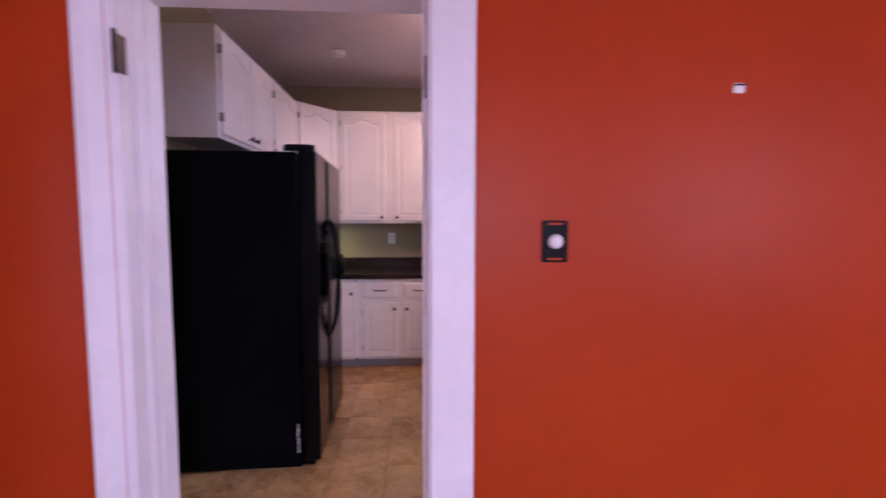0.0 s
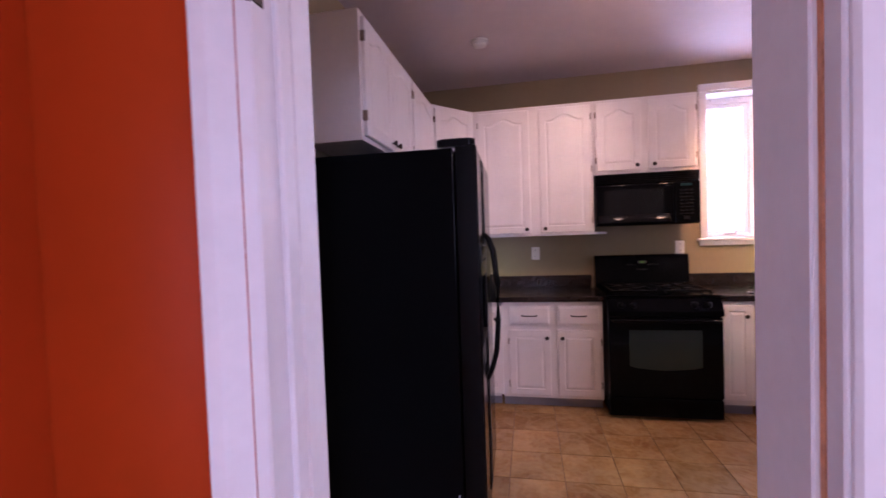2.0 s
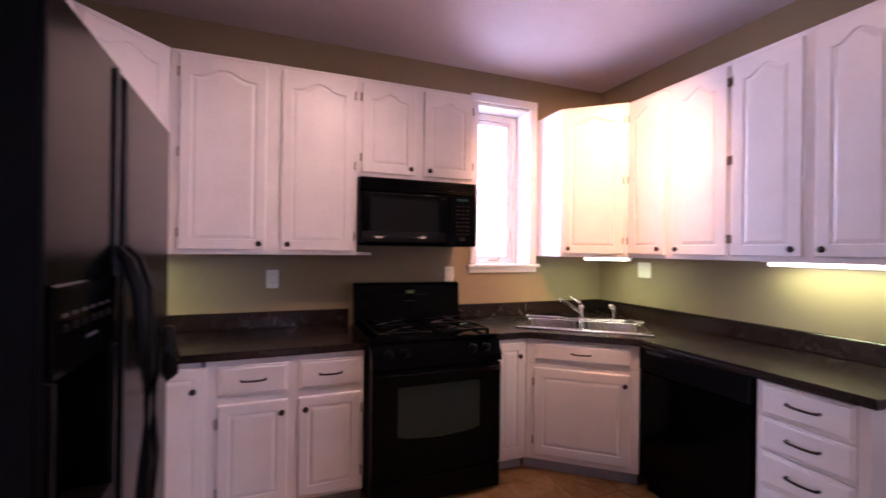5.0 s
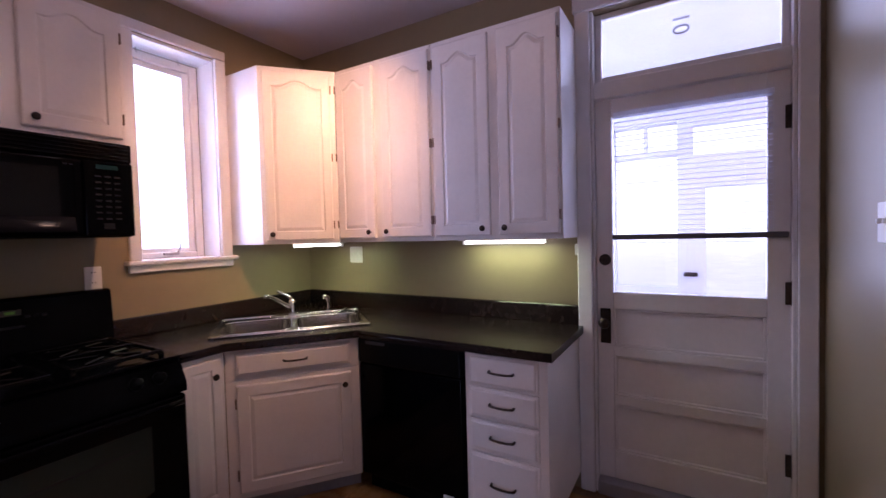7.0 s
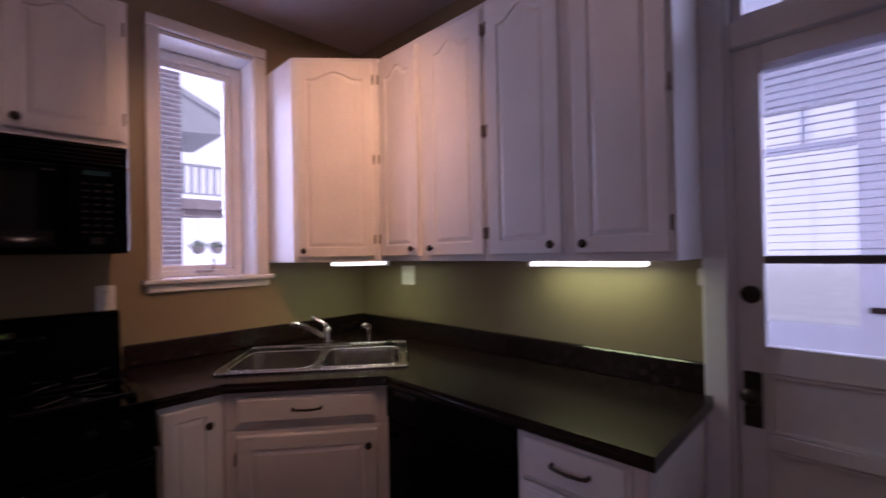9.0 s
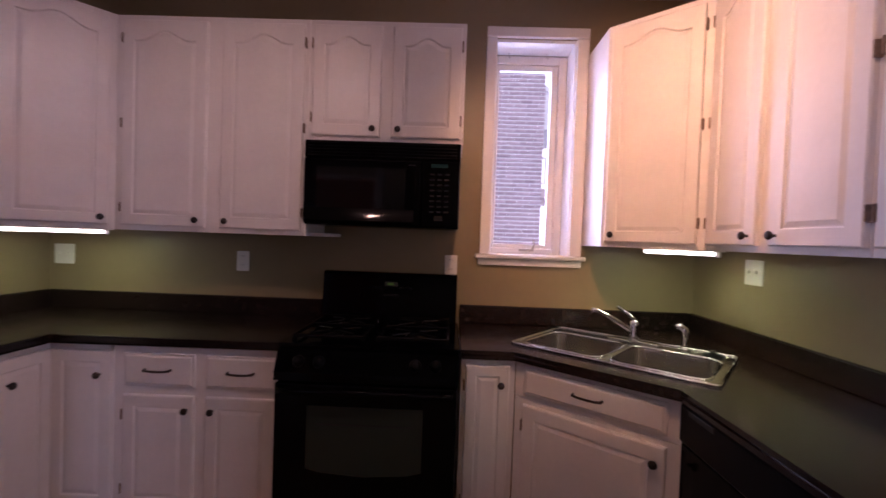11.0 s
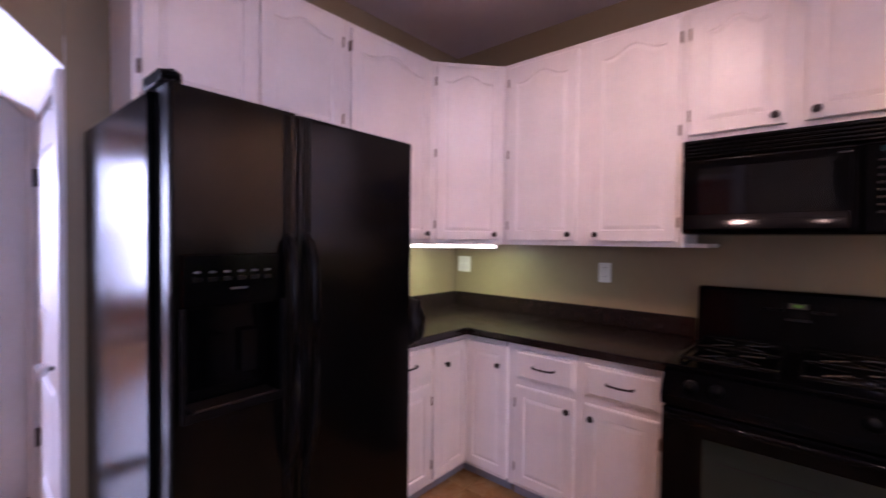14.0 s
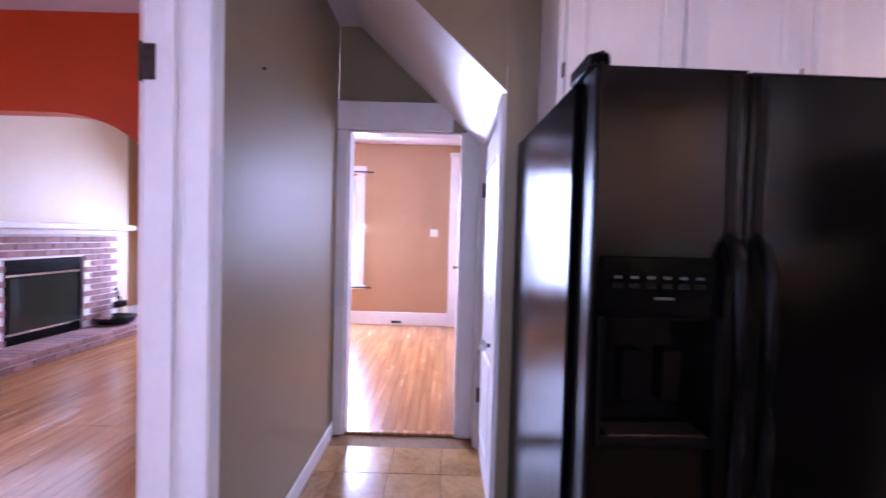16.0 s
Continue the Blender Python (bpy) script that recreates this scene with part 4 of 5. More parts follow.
c = cabinet("base_cabinet", pose(1.225, 4.245, 0), [(0, 0), (0.24, 0), (0.29, 0.58), (0, 0.58)], BZ0, BZ1, "narrow white base cabinet between stove and sink", BG)
add_door(c, 0.02, 0.125, 0.195, 0.70, 0, (0.155, 0.62), "l", 0.045)
part("toe_kick", box(0, 0.25, 0.07, 0.085, 0.001, BZ0 - 0.0005), TOE, c, "grey toe kick board")
BA = math.degrees(math.atan2(-0.415, 0.515))
BLn = math.hypot(0.415, 0.515)
c = cabinet("sink_cabinet", pose(1.468, 4.245, 0, 0, 0, BA), [(0, 0), (BLn, 0), (BLn + 0.05, 0.25), (0.05, 0.25)], BZ0, 0.69, "white diagonal sink base cabinet with one panel door", BG)
part("face_frame", box(0.0, BLn, 0.0, 0.02, 0.691, BZ1, 0.002), WHITE, c)
add_drawer(c, 0.05, 0.715, BLn - 0.098, 0.115)
add_door(c, 0.05, 0.125, BLn - 0.098, 0.545, 0, (BLn - 0.098 - 0.035, 0.485), "l", 0.055)
part("toe_kick", box(-0.02, BLn, 0.06, 0.075, 0.001, BZ0 - 0.0005), TOE, c, "grey toe kick board")
c = cabinet("drawer_cabinet", pose(1.985, 3.172, 0, 0, 0, -90), rect(0.395, EX - 1.987), BZ0, BZ1, "white four-drawer base cabinet at the counter end", BG)
for z, h in ((0.702, 0.143), (0.552, 0.140), (0.400, 0.142), (0.128, 0.256)):
    add_drawer(c, 0.025, z, 0.332, h)
part("toe_kick", box(0, 0.395, 0.07, 0.085, 0.001, BZ0 - 0.0005), TOE, c, "grey toe kick board")

# dishwasher
dw = thing("dishwasher", pose(1.985, 3.818, 0, 0, 0, -90), "black built-in dishwasher under the counter", "dishwasher")
part("body", box(0.004, 0.634, 0.03, 0.57, 0.10, 0.85, 0.002), BLACK_SIDE, dw)
dr = part("door_panel", box(0.006, 0.632, -0.02, 0.028, 0.11, 0.715, 0.006, segs=2), BLACK, dw)
cp = part("control_panel", box(0.006, 0.632, -0.028, 0.028, 0.72, 0.85, 0.008, segs=2), BLACK_PLASTIC, dw)
part("latch_recess", box(0.06, 0.19, -0.030, -0.027, 0.825, 0.842, 0.001), SLOT, cp)
badge = prism(rounded(0.52, 0.585, 0.118, 0.135, 0.008, 4), -0.0215, -0.0202)
badge.transform(Matrix(((1, 0, 0, 0), (0, 0, 1, 0), (0, 1, 0, 0), (0, 0, 0, 1))))
part("badge", badge, PLATE, dr, "small pale oval badge")
part("kick_plate", box(0.006, 0.632, 0.05, 0.07, 0.001, 0.098), BLACK_PLASTIC, dw)

# ---- stove ----
sv0 = thing("stove", pose(0.44, 4.115, 0), "black freestanding gas stove with grates and a windowed oven door", "stove")
W = 0.775
part("body", box(0.004, W - 0.004, 0.04, 0.70, 0.03, 0.895, 0.003), BLACK_SIDE, sv0)
for x in (0.03, W - 0.03):
    part("foot", rod((x, 0.09, 0), (x, 0.09, 0.03), 0.02), BLACK_PLASTIC, sv0)
part("storage_drawer", box(0.006, W - 0.006, -0.002, 0.039, 0.025, 0.165, 0.008, segs=2), BLACK, sv0)
od = part("oven_door", box(0.006, W - 0.006, -0.008, 0.039, 0.172, 0.755, 0.010, segs=2), BLACK, sv0)
ow = part("oven_window", prism([(0.145, 0.40), (0.20, 0.385), (W / 2, 0.372), (W - 0.20, 0.385), (W - 0.145, 0.40), (W - 0.145, 0.665), (0.145, 0.665)], 0.0085, 0.010), OVEN_GLASS, od, "greenish dark oven glass")
ow.data.transform(Matrix(((1, 0, 0, 0), (0, 0, -1, 0), (0, 1, 0, 0), (0, 0, 0, 1))))
# thin pale strip paints the doorway's reflection onto the oven glass
part("rack_line", box(0.19, W - 0.19, -0.0108, -0.0101, 0.585, 0.591), PRINT_DIM, ow, "pale reflection line painted on the oven glass")
part("handle", tube(((0.03, -0.008, 0.735), (0.04, -0.045, 0.735), (0.10, -0.05, 0.737), (W - 0.10, -0.05, 0.737), (W - 0.04, -0.045, 0.735), (W - 0.03, -0.008, 0.735)), 0.013, 10), BLACK, od, "", True)
cpn = prism([(0.04, 0.76), (-0.012, 0.765), (-0.012, 0.80), (0.03, 0.885), (0.06, 0.895)], 0.004, W - 0.004)
cpn.transform(Matrix(((0, 0, 1, 0), (1, 0, 0, 0), (0, 1, 0, 0), (0, 0, 0, 1))))
pnl = part("knob_panel", cpn, BLACK, sv0)
kn = Vector((0, -0.085, 0.042)).normalized()
for x in (0.10, 0.185, W - 0.185, W - 0.10):
    m = Matrix.Translation((x, 0.009, 0.842)) @ kn.to_track_quat("Z", "Y").to_matrix().to_4x4()
    kb = lathe(((0.026, 0), (0.024, 0.006), (0.019, 0.010), (0.017, 0.030), (0.010, 0.033)), 16, m=m)
    part("knob", kb, BLACK_PLASTIC, pnl, "black burner knob", True)
part("cooktop", box(0.0, W, 0.03, 0.60, 0.896, 0.912, 0.006, segs=2), BLACK, sv0)
for gx in (0.205, W - 0.205):
    g = bmesh.new()
    for dx in (-0.15, 0.15):
        box(gx + dx - 0.006, gx + dx + 0.006, 0.075, 0.565, 0.928, 0.944, 0.003, bm=g)
    for y in (0.075, 0.32, 0.555):
        box(gx - 0.15, gx + 0.15, y - 0.006, y + 0.006, 0.928, 0.944, 0.003, bm=g)
    for y in (0.20, 0.44):
        for k in range(4):
            an = math.pi / 4 + k * math.pi / 2
            tube(((gx + 0.145 * math.cos(an) * 0.95, y + 0.10 * math.sin(an), 0.936), (gx + 0.03 * math.cos(an), y + 0.03 * math.sin(an), 0.940)), 0.006, 6, bm=g)
    for dx in (-0.15, 0.15):
        for y in (0.08, 0.555):
            box(gx + dx - 0.008, gx + dx + 0.008, y - 0.008, y + 0.008, 0.9125, 0.93, bm=g)
    part("grate", g, IRON, sv0, "black cast-iron pan grate")
    for y in (0.20, 0.44):
        part("burner", lathe(((0.055, 0.9125), (0.052, 0.918), (0.036, 0.919), (0.034, 0.927), (0.020, 0.929)), 20, m=Matrix.Translation((gx, y, 0))), IRON, sv0, "round gas burner cap", True)
bgm = prism([(0.60, 0.90), (0.625, 1.165), (0.640, 1.175), (0.685, 1.175), (0.685, 0.90)], 0.012, W - 0.012, 0.005)
bgm.transform(Matrix(((0, 0, 1, 0), (1, 0, 0, 0), (0, 1, 0, 0), (0, 0, 0, 1))))
bgd = part("backguard", bgm, BLACK, sv0)
part("display", box(0.36, 0.43, 0.612, 0.6165, 1.10, 1.125), SLOT, bgd)
part("clock_digits", box(0.378, 0.41, 0.6105, 0.6115, 1.107, 1.119), GREEN_LED, bgd, "green lit clock digits")
for i in range(6):
    part("button", box(0.27 + (i % 3) * 0.028 + (0.17 if i > 2 else 0), 0.288 + (i % 3) * 0.028 + (0.17 if i > 2 else 0), 0.6125, 0.6165, 1.085, 1.097, 0.001), PRINT_DIM if i % 2 else BLACK_PLASTIC, bgd)
mark = prism(rounded(0.35, 0.44, 1.045, 1.056, 0.005, 3), -0.6122, -0.6102)
mark.transform(Matrix(((1, 0, 0, 0), (0, 0, -1, 0), (0, 1, 0, 0), (0, 0, 0, 1))))
part("brand_mark", mark, PRINT_DIM, bgd)

# ---- microwave ----
mw = thing("microwave", pose(0.428, 4.44, 1.425), "black over-the-range microwave mounted under the cabinet", "microwave")
MW, MH = 0.766, 0.415
part("body", box(0.0, MW, 0.03, NY - 4.445, 0.0, MH, 0.004), BLACK_SIDE, mw)
part("vent_grille", box(0.002, MW - 0.002, 0.0, 0.0295, MH - 0.085, MH - 0.002, 0.006, segs=2), BLACK, mw)
for i in range(5):
    z = MH - 0.076 + i * 0.0155
    part("vent_slat", rod((0.02, -0.001, z), (MW - 0.02, -0.001, z), 0.0042, sides=12), GLOSS, mw, "", True)
md = part("door", box(0.002, 0.578, -0.006, 0.0295, 0.004, MH - 0.088, 0.010, segs=3), BLACK, mw)
part("door_window", box(0.065, 0.50, -0.0075, -0.0062, 0.085, 0.285, 0.0005), MW_GLASS, md, "dark glass window")
lip = [(-0.030 + 0.6 * (0.9537 - math.cos(radians(17.5 + 0.5 * k))), 0.022 + 0.6 * (math.sin(radians(17.5 + 0.5 * k)) - 0.3007)) for k in range(14)]
lip = prism([(-0.0064, 0.012), (-0.022, 0.012)] + lip + [(-0.0064, lip[-1][1])], 0.012, 0.545)
lip.transform(Matrix(((0, 0, 1, 0), (1, 0, 0, 0), (0, 1, 0, 0), (0, 0, 0, 1))))
lo = part("lower_lip", lip, GLOSS, md, "rounded glossy black lower edge")
for p in lo.data.polygons:
    p.use_smooth = abs(p.normal.x) < 0.5 and p.normal.y < -0.5 and p.normal.z > 0.1
for x in (0.515, 0.535):
    part("brand_mark", box(x, x + 0.014, -0.0072, -0.0062, 0.298, 0.304), PRINT, md)
part("handle_edge", box(0.548, 0.572, -0.010, -0.0065, 0.02, MH - 0.105, 0.0015), BLACK, md)
mc = part("control_panel", box(0.581, MW - 0.002, -0.006, 0.0295, 0.004, MH - 0.088, 0.006, segs=2), BLACK, mw)
part("display", box(0.625, 0.705, -0.0075, -0.0062, 0.293, 0.311), TEAL_LED, mc, "dim teal display")
for r in range(8):
    for q in range(3):
        part("button", box(0.62 + q * 0.035, 0.642 + q * 0.035, -0.0072, -0.0062, 0.075 + r * 0.026, 0.083 + r * 0.026), PRINT_DIM, mc)
part("start_button", box(0.645, 0.685, -0.0074, -0.0062, 0.035, 0.06), PRINT_DIM, mc)

# ---- fridge ----
fg = thing("fridge", pose(-0.326, 2.65, 0, 0, 0, 91.6), "black side-by-side fridge freezer with ice and water dispenser", "fridge")
FW, FH = 0.865, 1.775
part("case", box(-0.021, FW - 0.002, 0.095, 0.785, 0.012, FH - 0.008, 0.004), BLACK_SIDE, fg)
part("base_grille", box(0.01, FW - 0.01, 0.03, 0.094, 0.006, 0.038, 0.004), BLACK_PLASTIC, fg)
for x in (0.04, FW - 0.04):
    part("foot", rod((x, 0.12, 0), (x, 0.12, 0.012), 0.02), BLACK_PLASTIC, fg)
# freezer door with a through recess
fz = bored("x", 0.0, 0.346, 0.0, 0.088, 0.04, FH, [(0.035, 0.295, 0.93, 1.20)])
bmesh.ops.remove_doubles(fz, verts=fz.verts, dist=1e-5)
fd = part("freezer_door", fz, FRIDGE, fg)
part("door_edge", box(-0.0015, 0.006, -0.006, 0.0, 0.04, FH, 0.002), BLACK_PLASTIC, fd)
part("door_side", box(-0.003, -0.0002, 0.001, 0.087, 0.041, FH - 0.001, 0.001), BLACK_PLASTIC, fd, "matt black plastic door side")
dp = part("dispenser_panel", box(0.022, 0.308, -0.010, -0.0004, 1.205, 1.345, 0.004), BLACK, fd, "glossy black dispenser control panel with pale icons")
for i in range(6):
    icon = prism(rounded(0.050 + i * 0.038, 0.068 + i * 0.038, 1.294, 1.3005, 0.003, 2), 0.0103, 0.0109)
    icon.transform(Matrix(((1, 0, 0, 0), (0, 0, -1, 0), (0, 1, 0, 0), (0, 0, 0, 1))))
    part("icon", icon, PRINT, dp)
    part("button", box(0.048 + i * 0.038, 0.071 + i * 0.038, -0.0118, -0.0103, 1.272, 1.284, 0.0006), BLACK_PLASTIC, dp)
part("brand_mark", box(0.145, 0.19, -0.0112, -0.0103, 1.247, 1.253), PRINT, dp)
dsp = part("dispenser_recess", box(0.036, 0.294, 0.070, 0.086, 0.931, 1.199), BLACK, fd)
for bx in ((0.022, 0.034, -0.010, 0.069, 0.905, 1.204), (0.296, 0.308, -0.010, 0.069, 0.905, 1.204), (0.035, 0.295, -0.010, 0.069, 0.905, 0.929)):
    part("dispenser_frame", box(*bx, 0.002), BLACK_PLASTIC, dsp)
part("drip_tray", box(0.05, 0.28, -0.012, 0.06, 0.9295, 0.936, 0.002), BRONZE, dsp, "small dull metal drip tray")
for x in (0.10, 0.20):
    part("paddle", box(x, x + 0.05, 0.045, 0.06, 0.99, 1.12, 0.004), BLACK, dsp)
rd = part("fridge_door", box(0.352, FW, 0.0, 0.088, 0.04, FH, 0.010, segs=3), FRIDGE, fg)
for x, d in ((0.318, fd), (0.384, rd)):
    pts = [(x, -0.002, 1.40), (x, -0.024, 1.37), (x, -0.044, 1.31), (x, -0.060, 1.15), (x, -0.060, 0.95), (x, -0.048, 0.80), (x, -0.026, 0.72), (x, -0.002, 0.66)]
    part("handle", tube(pts, [0.009, 0.014, 0.014, 0.013, 0.013, 0.013, 0.012, 0.008], 10), BLACK_PLASTIC, d, "long curved black handle", True)
    part("trim_strip", box(x - 0.013, x + 0.013, -0.005, -0.0005, 0.10, FH - 0.01, 0.002), BLACK_PLASTIC, d)
for x in (0.0,):
    part("hinge_cap", prism(rounded(x - 0.016, x + 0.034, 0.0, 0.165, 0.022, 5), FH + 0.0005, FH + 0.032, 0.008), BLACK_PLASTIC, fg, "rounded black hinge cap", True)

fleck = bmesh.new()
rng = random.Random(8)
for i in range(16):
    z = 0.10 + i * 0.0105
    y = 0.115 + rng.uniform(-0.004, 0.004)
    box(-0.0222, -0.0202, y - rng.uniform(0.001, 0.006), y + rng.uniform(0.001, 0.006), z, z + rng.uniform(0.003, 0.009), bm=fleck)
part("sticker_remnant", fleck, PLATE, fg, "torn white sticker remnant")

# ---- small kitchen things ----


def outlet(m, label, kind="socket"):
    """A wall plate; front towards -y in its own frame."""
    o = thing("wall_outlet" if kind == "socket" else "light_switch", m, label, "outlet" if kind == "socket" else "switch", "white wall plates")
    pts = rounded(-0.036, 0.036, -0.058, 0.058, 0.006, 3)
    if kind == "double":
        pts = rounded(-0.058, 0.058, -0.058, 0.058, 0.006, 3)
    f = Matrix(((1, 0, 0, 0), (0, 0, -1, 0), (0, 1, 0, 0), (0, 0, 0, 1)))
    bm = prism(pts, 0.0005, 0.006, 0.0015)
    bm.transform(f)
    part("plate", bm, PLATE, o)
    if kind == "socket":
        for z in (-0.026, 0.026):
            bm = prism(rounded(-0.017, 0.017, z - 0.015, z + 0.015, 0.012, 4), 0.0062, 0.0085)
            bm.transform(f)
            s = part("receptacle", bm, PLATE, o)
            for x in (-0.0065, 0.0065):
                part("slot", box(x - 0.0012, x + 0.0012, -0.0092, -0.0086, z - 0.001, z + 0.008), SLOT, s)
    else:
        for x in ((-0.023, 0.023) if kind == "double" else (0,)):
            part("toggle", box(x - 0.005, x + 0.005, -0.018, -0.0062, -0.004, 0.012, 0.002), PLATE, o)
    return o


outlet(pose(-0.05, NY, 1.205), "white double electrical outlet above the counter")
outlet(pose(1.165, NY, 1.225), "white double electrical outlet beside the window")
outlet(pose(-1.11, NY, 1.21), "white two-gang switch plate in the counter corner", "double")
outlet(pose(EX, 4.35, 1.27, 0, 0, -90), "white two-gang switch plate above the sink counter", "double")
outlet(pose(1.90, 1.77, 1.40, 0, 0, 180), "white double light switch on the satin wall", "double")
tagged(part("cord_clip", box(EX - 0.018, EX - 0.0005, 2.765, 2.79, 1.27, 1.33, 0.004), PLATE), "small white plastic wall clip by the door casing", "clip")


def tube_light(m, ln):
    t = thing("under_cabinet_light", m, "lit fluorescent tube light under a cabinet", "light", "under-cabinet lights")
    part("housing", box(-ln / 2, ln / 2, -0.035, 0.035, -0.006, -0.001, 0.001), PLATE, t)
    part("diffuser", box(-ln / 2 + 0.01, ln / 2 - 0.04, -0.03, 0.03, -0.024, -0.0065, 0.005), TUBE_GLOW, t, "glowing white diffuser")
    part("switch", box(ln / 2 - 0.035, ln / 2 - 0.015, -0.012, 0.012, -0.03, -0.0065, 0.003), PLATE, t)
    for o in t.children:
        o.visible_shadow = False
    return t


tube_light(pose(2.40, 3.15, UB, 0, 0, 90), 0.50)
tube_light(pose(2.25, 4.39, UB, 0, 0, -42), 0.345)
tube_light(pose(-0.85, 4.40, UB, 0, 0, 49), 0.58)

sm = thing("smoke_detector", pose(-0.415, 3.90, CZ), "round white smoke detector on the ceiling", "smoke detector")
part("base", lathe(((0.062, -0.0005), (0.062, -0.012), (0.055, -0.02)), 24), PLATE, sm, "", True)
part("cover", lathe(((0.052, -0.0205), (0.050, -0.034), (0.03, -0.042), (0.01, -0.043)), 24), PLATE, sm, "", True)

tk = thing("track_light", pose(0.97, TY, CZ), "white ceiling track light with three lit spot heads", "ceiling light")
part("track", box(-0.52, 0.52, -0.017, 0.017, -0.022, -0.0005, 0.003), PLATE, tk)
for hx, aim in HEADS:
    x = hx - 0.97
    dvec = (Vector(aim) - Vector((hx, TY, 2.66))).normalized()
    hm = Matrix.Translation((x, 0, -0.075)) @ (-dvec).to_track_quat("Z", "Y").to_matrix().to_4x4()
    hd = part("spot_head", lathe(((0.034, -0.035), (0.034, 0.01), (0.030, 0.035), (0.012, 0.045)), 18, m=hm), PLATE, tk, "white spot head", True)
    part("bulb", lathe(((0.028, -0.0385), (0.030, -0.037), (0.030, -0.0355)), 18, m=hm), BULB_GLOW, hd, "lit bulb")
    part("stem", rod((x, 0, -0.022), (x, 0, -0.06), 0.006), PLATE, hd)
    for o in (hd, *hd.children):
        o.visible_shadow = False

bag = bmesh.new()
bmesh.ops.create_icosphere(bag, subdivisions=4, radius=0.098)
for v in bag.verts:
    n = noise.noise(v.co * 14) * 0.022 + noise.noise(v.co * 34) * 0.012
    v.co *= 1 + n / 0.075
    v.co.x *= 0.8
    v.co.y = max(v.co.y * 0.5, -0.034)
tagged(part("hanging_cloth", bag, BLACK_PLASTIC, None, "", True, pose(-0.395, 3.5525, 1.05)), "crumpled black cloth hanging against the far side of the fridge", "cloth")

# dining room wall plate and hook
dm = thing("dimmer_switch", pose(0.615, 1.45, 1.347), "black dimmer plate with a white round knob on the red wall", "switch")
f2 = Matrix(((1, 0, 0, 0), (0, 0, -1, 0), (0, 1, 0, 0), (0, 0, 0, 1)))
bm = prism(rounded(-0.036, 0.036, -0.058, 0.058, 0.004, 3), 0.0005, 0.007, 0.0015)
bm.transform(f2)
part("plate", bm, BLACK_PLASTIC, dm)
part("dial", lathe(((0.021, 0.0072), (0.020, 0.016), (0.016, 0.022), (0.008, 0.023)), 20, m=Matrix.Rotation(radians(90), 4, "X")), PLATE, dm, "white round dial", True)
for z in (-0.049, 0.049):
    part("end_strip", box(-0.02, 0.02, -0.0085, -0.0072, z - 0.003, z + 0.003), RED, dm)
hk = thing("picture_hook", pose(1.13, 1.45, 1.775), "small white adhesive picture hook on the red wall", "hook")
part("pad", box(-0.016, 0.016, -0.005, -0.0005, -0.014, 0.014, 0.002), PLATE, hk)
part("lip", box(-0.016, 0.016, -0.012, -0.0052, 0.006, 0.010, 0.001), BRONZE, hk)
nl = thing("wall_nail", pose(-1.05, SY, 2.02), "small dark nail in the hall wall", "nail")
part("nail_head", rod((0, 0.0005, 0), (0, 0.015, 0.002), 0.006), BRONZE, nl)

# ---- front room: window, rods, switch ----
fw = tagged(part("window_2", box(-5.995, -5.882, 0.42, 0.435, 0.62, 2.28), TRIM), "tall white framed window in the tan wall", "window", kind="structure")
for bx in ((-5.8795, -5.855, 0.30, 0.42, 0.60, 2.30), (-5.8795, -5.855, 0.98, 1.10, 0.60, 2.30), (-5.8795, -5.85, 0.28, 1.12, 2.302, 2.42), (-5.8795, -5.84, 0.27, 1.13, 0.54, 0.598)):
    part("casing", box(*bx, 0.005), TRIM, fw)
for bx in ((-5.96, -5.92, 0.436, 0.48, 0.62, 2.28), (-5.96, -5.92, 0.93, 0.979, 0.62, 2.28), (-5.96, -5.92, 0.481, 0.929, 1.42, 1.47), (-5.96, -5.92, 0.481, 0.929, 0.62, 0.67), (-5.96, -5.92, 0.481, 0.929, 2.23, 2.279)):
    part("sash_rail", box(*bx, 0.003), TRIM, fw)
p = part("pane", box(-5.942, -5.938, 0.48, 0.93, 0.66, 2.24), GLASS, fw)
p.visible_shadow = False
for z in (2.325, 0.575):
    cr = thing("curtain_rod", pose(-5.83, 0.7, z), "thin dark metal curtain rod on the window casing", "curtain rod", "curtain rods")
    part("rod", rod((0.02, -0.50, 0), (0.02, 0.50, 0), 0.011), BRONZE, cr, "", True)
    for y in (-0.5, 0.5):
        part("finial", lathe(((0.004, 0), (0.016, 0.012), (0.016, 0.024), (0.004, 0.034)), 12, m=Matrix.Translation((0.02, y, 0)) @ Matrix.Rotation(radians(-90 if y > 0 else 90), 4, "X")), BRONZE, cr, "", True)
        part("bracket", box(-0.012, 0.02, y * 0.8 - 0.006, y * 0.8 + 0.006, -0.012, 0.006), BRONZE, cr)
outlet(pose(-5.88, 2.17, 1.43, 0, 0, 90), "white double light switch on the tan wall", "double")
casing("trim", "white painted door casing on the tan wall", ((-5.8795, -5.854, 2.40, 2.535, 0.0, 2.60), (-5.8795, -5.845, 2.385, 2.55, 2.602, 2.66)))
tagged(part("floor_vent", box(-5.8585, -5.851, 1.55, 1.70, 0.03, 0.07, 0.002), BRONZE), "small dark vent grille in the baseboard", "vent")
dd = thing("door_4", pose(-5.30, 3.0, 0), "white painted room door standing open against the wall", "door")
part("leaf", box(-0.55, 0.0, -0.47, -0.435, 0.01, 2.03, 0.003), TRIM, dd)
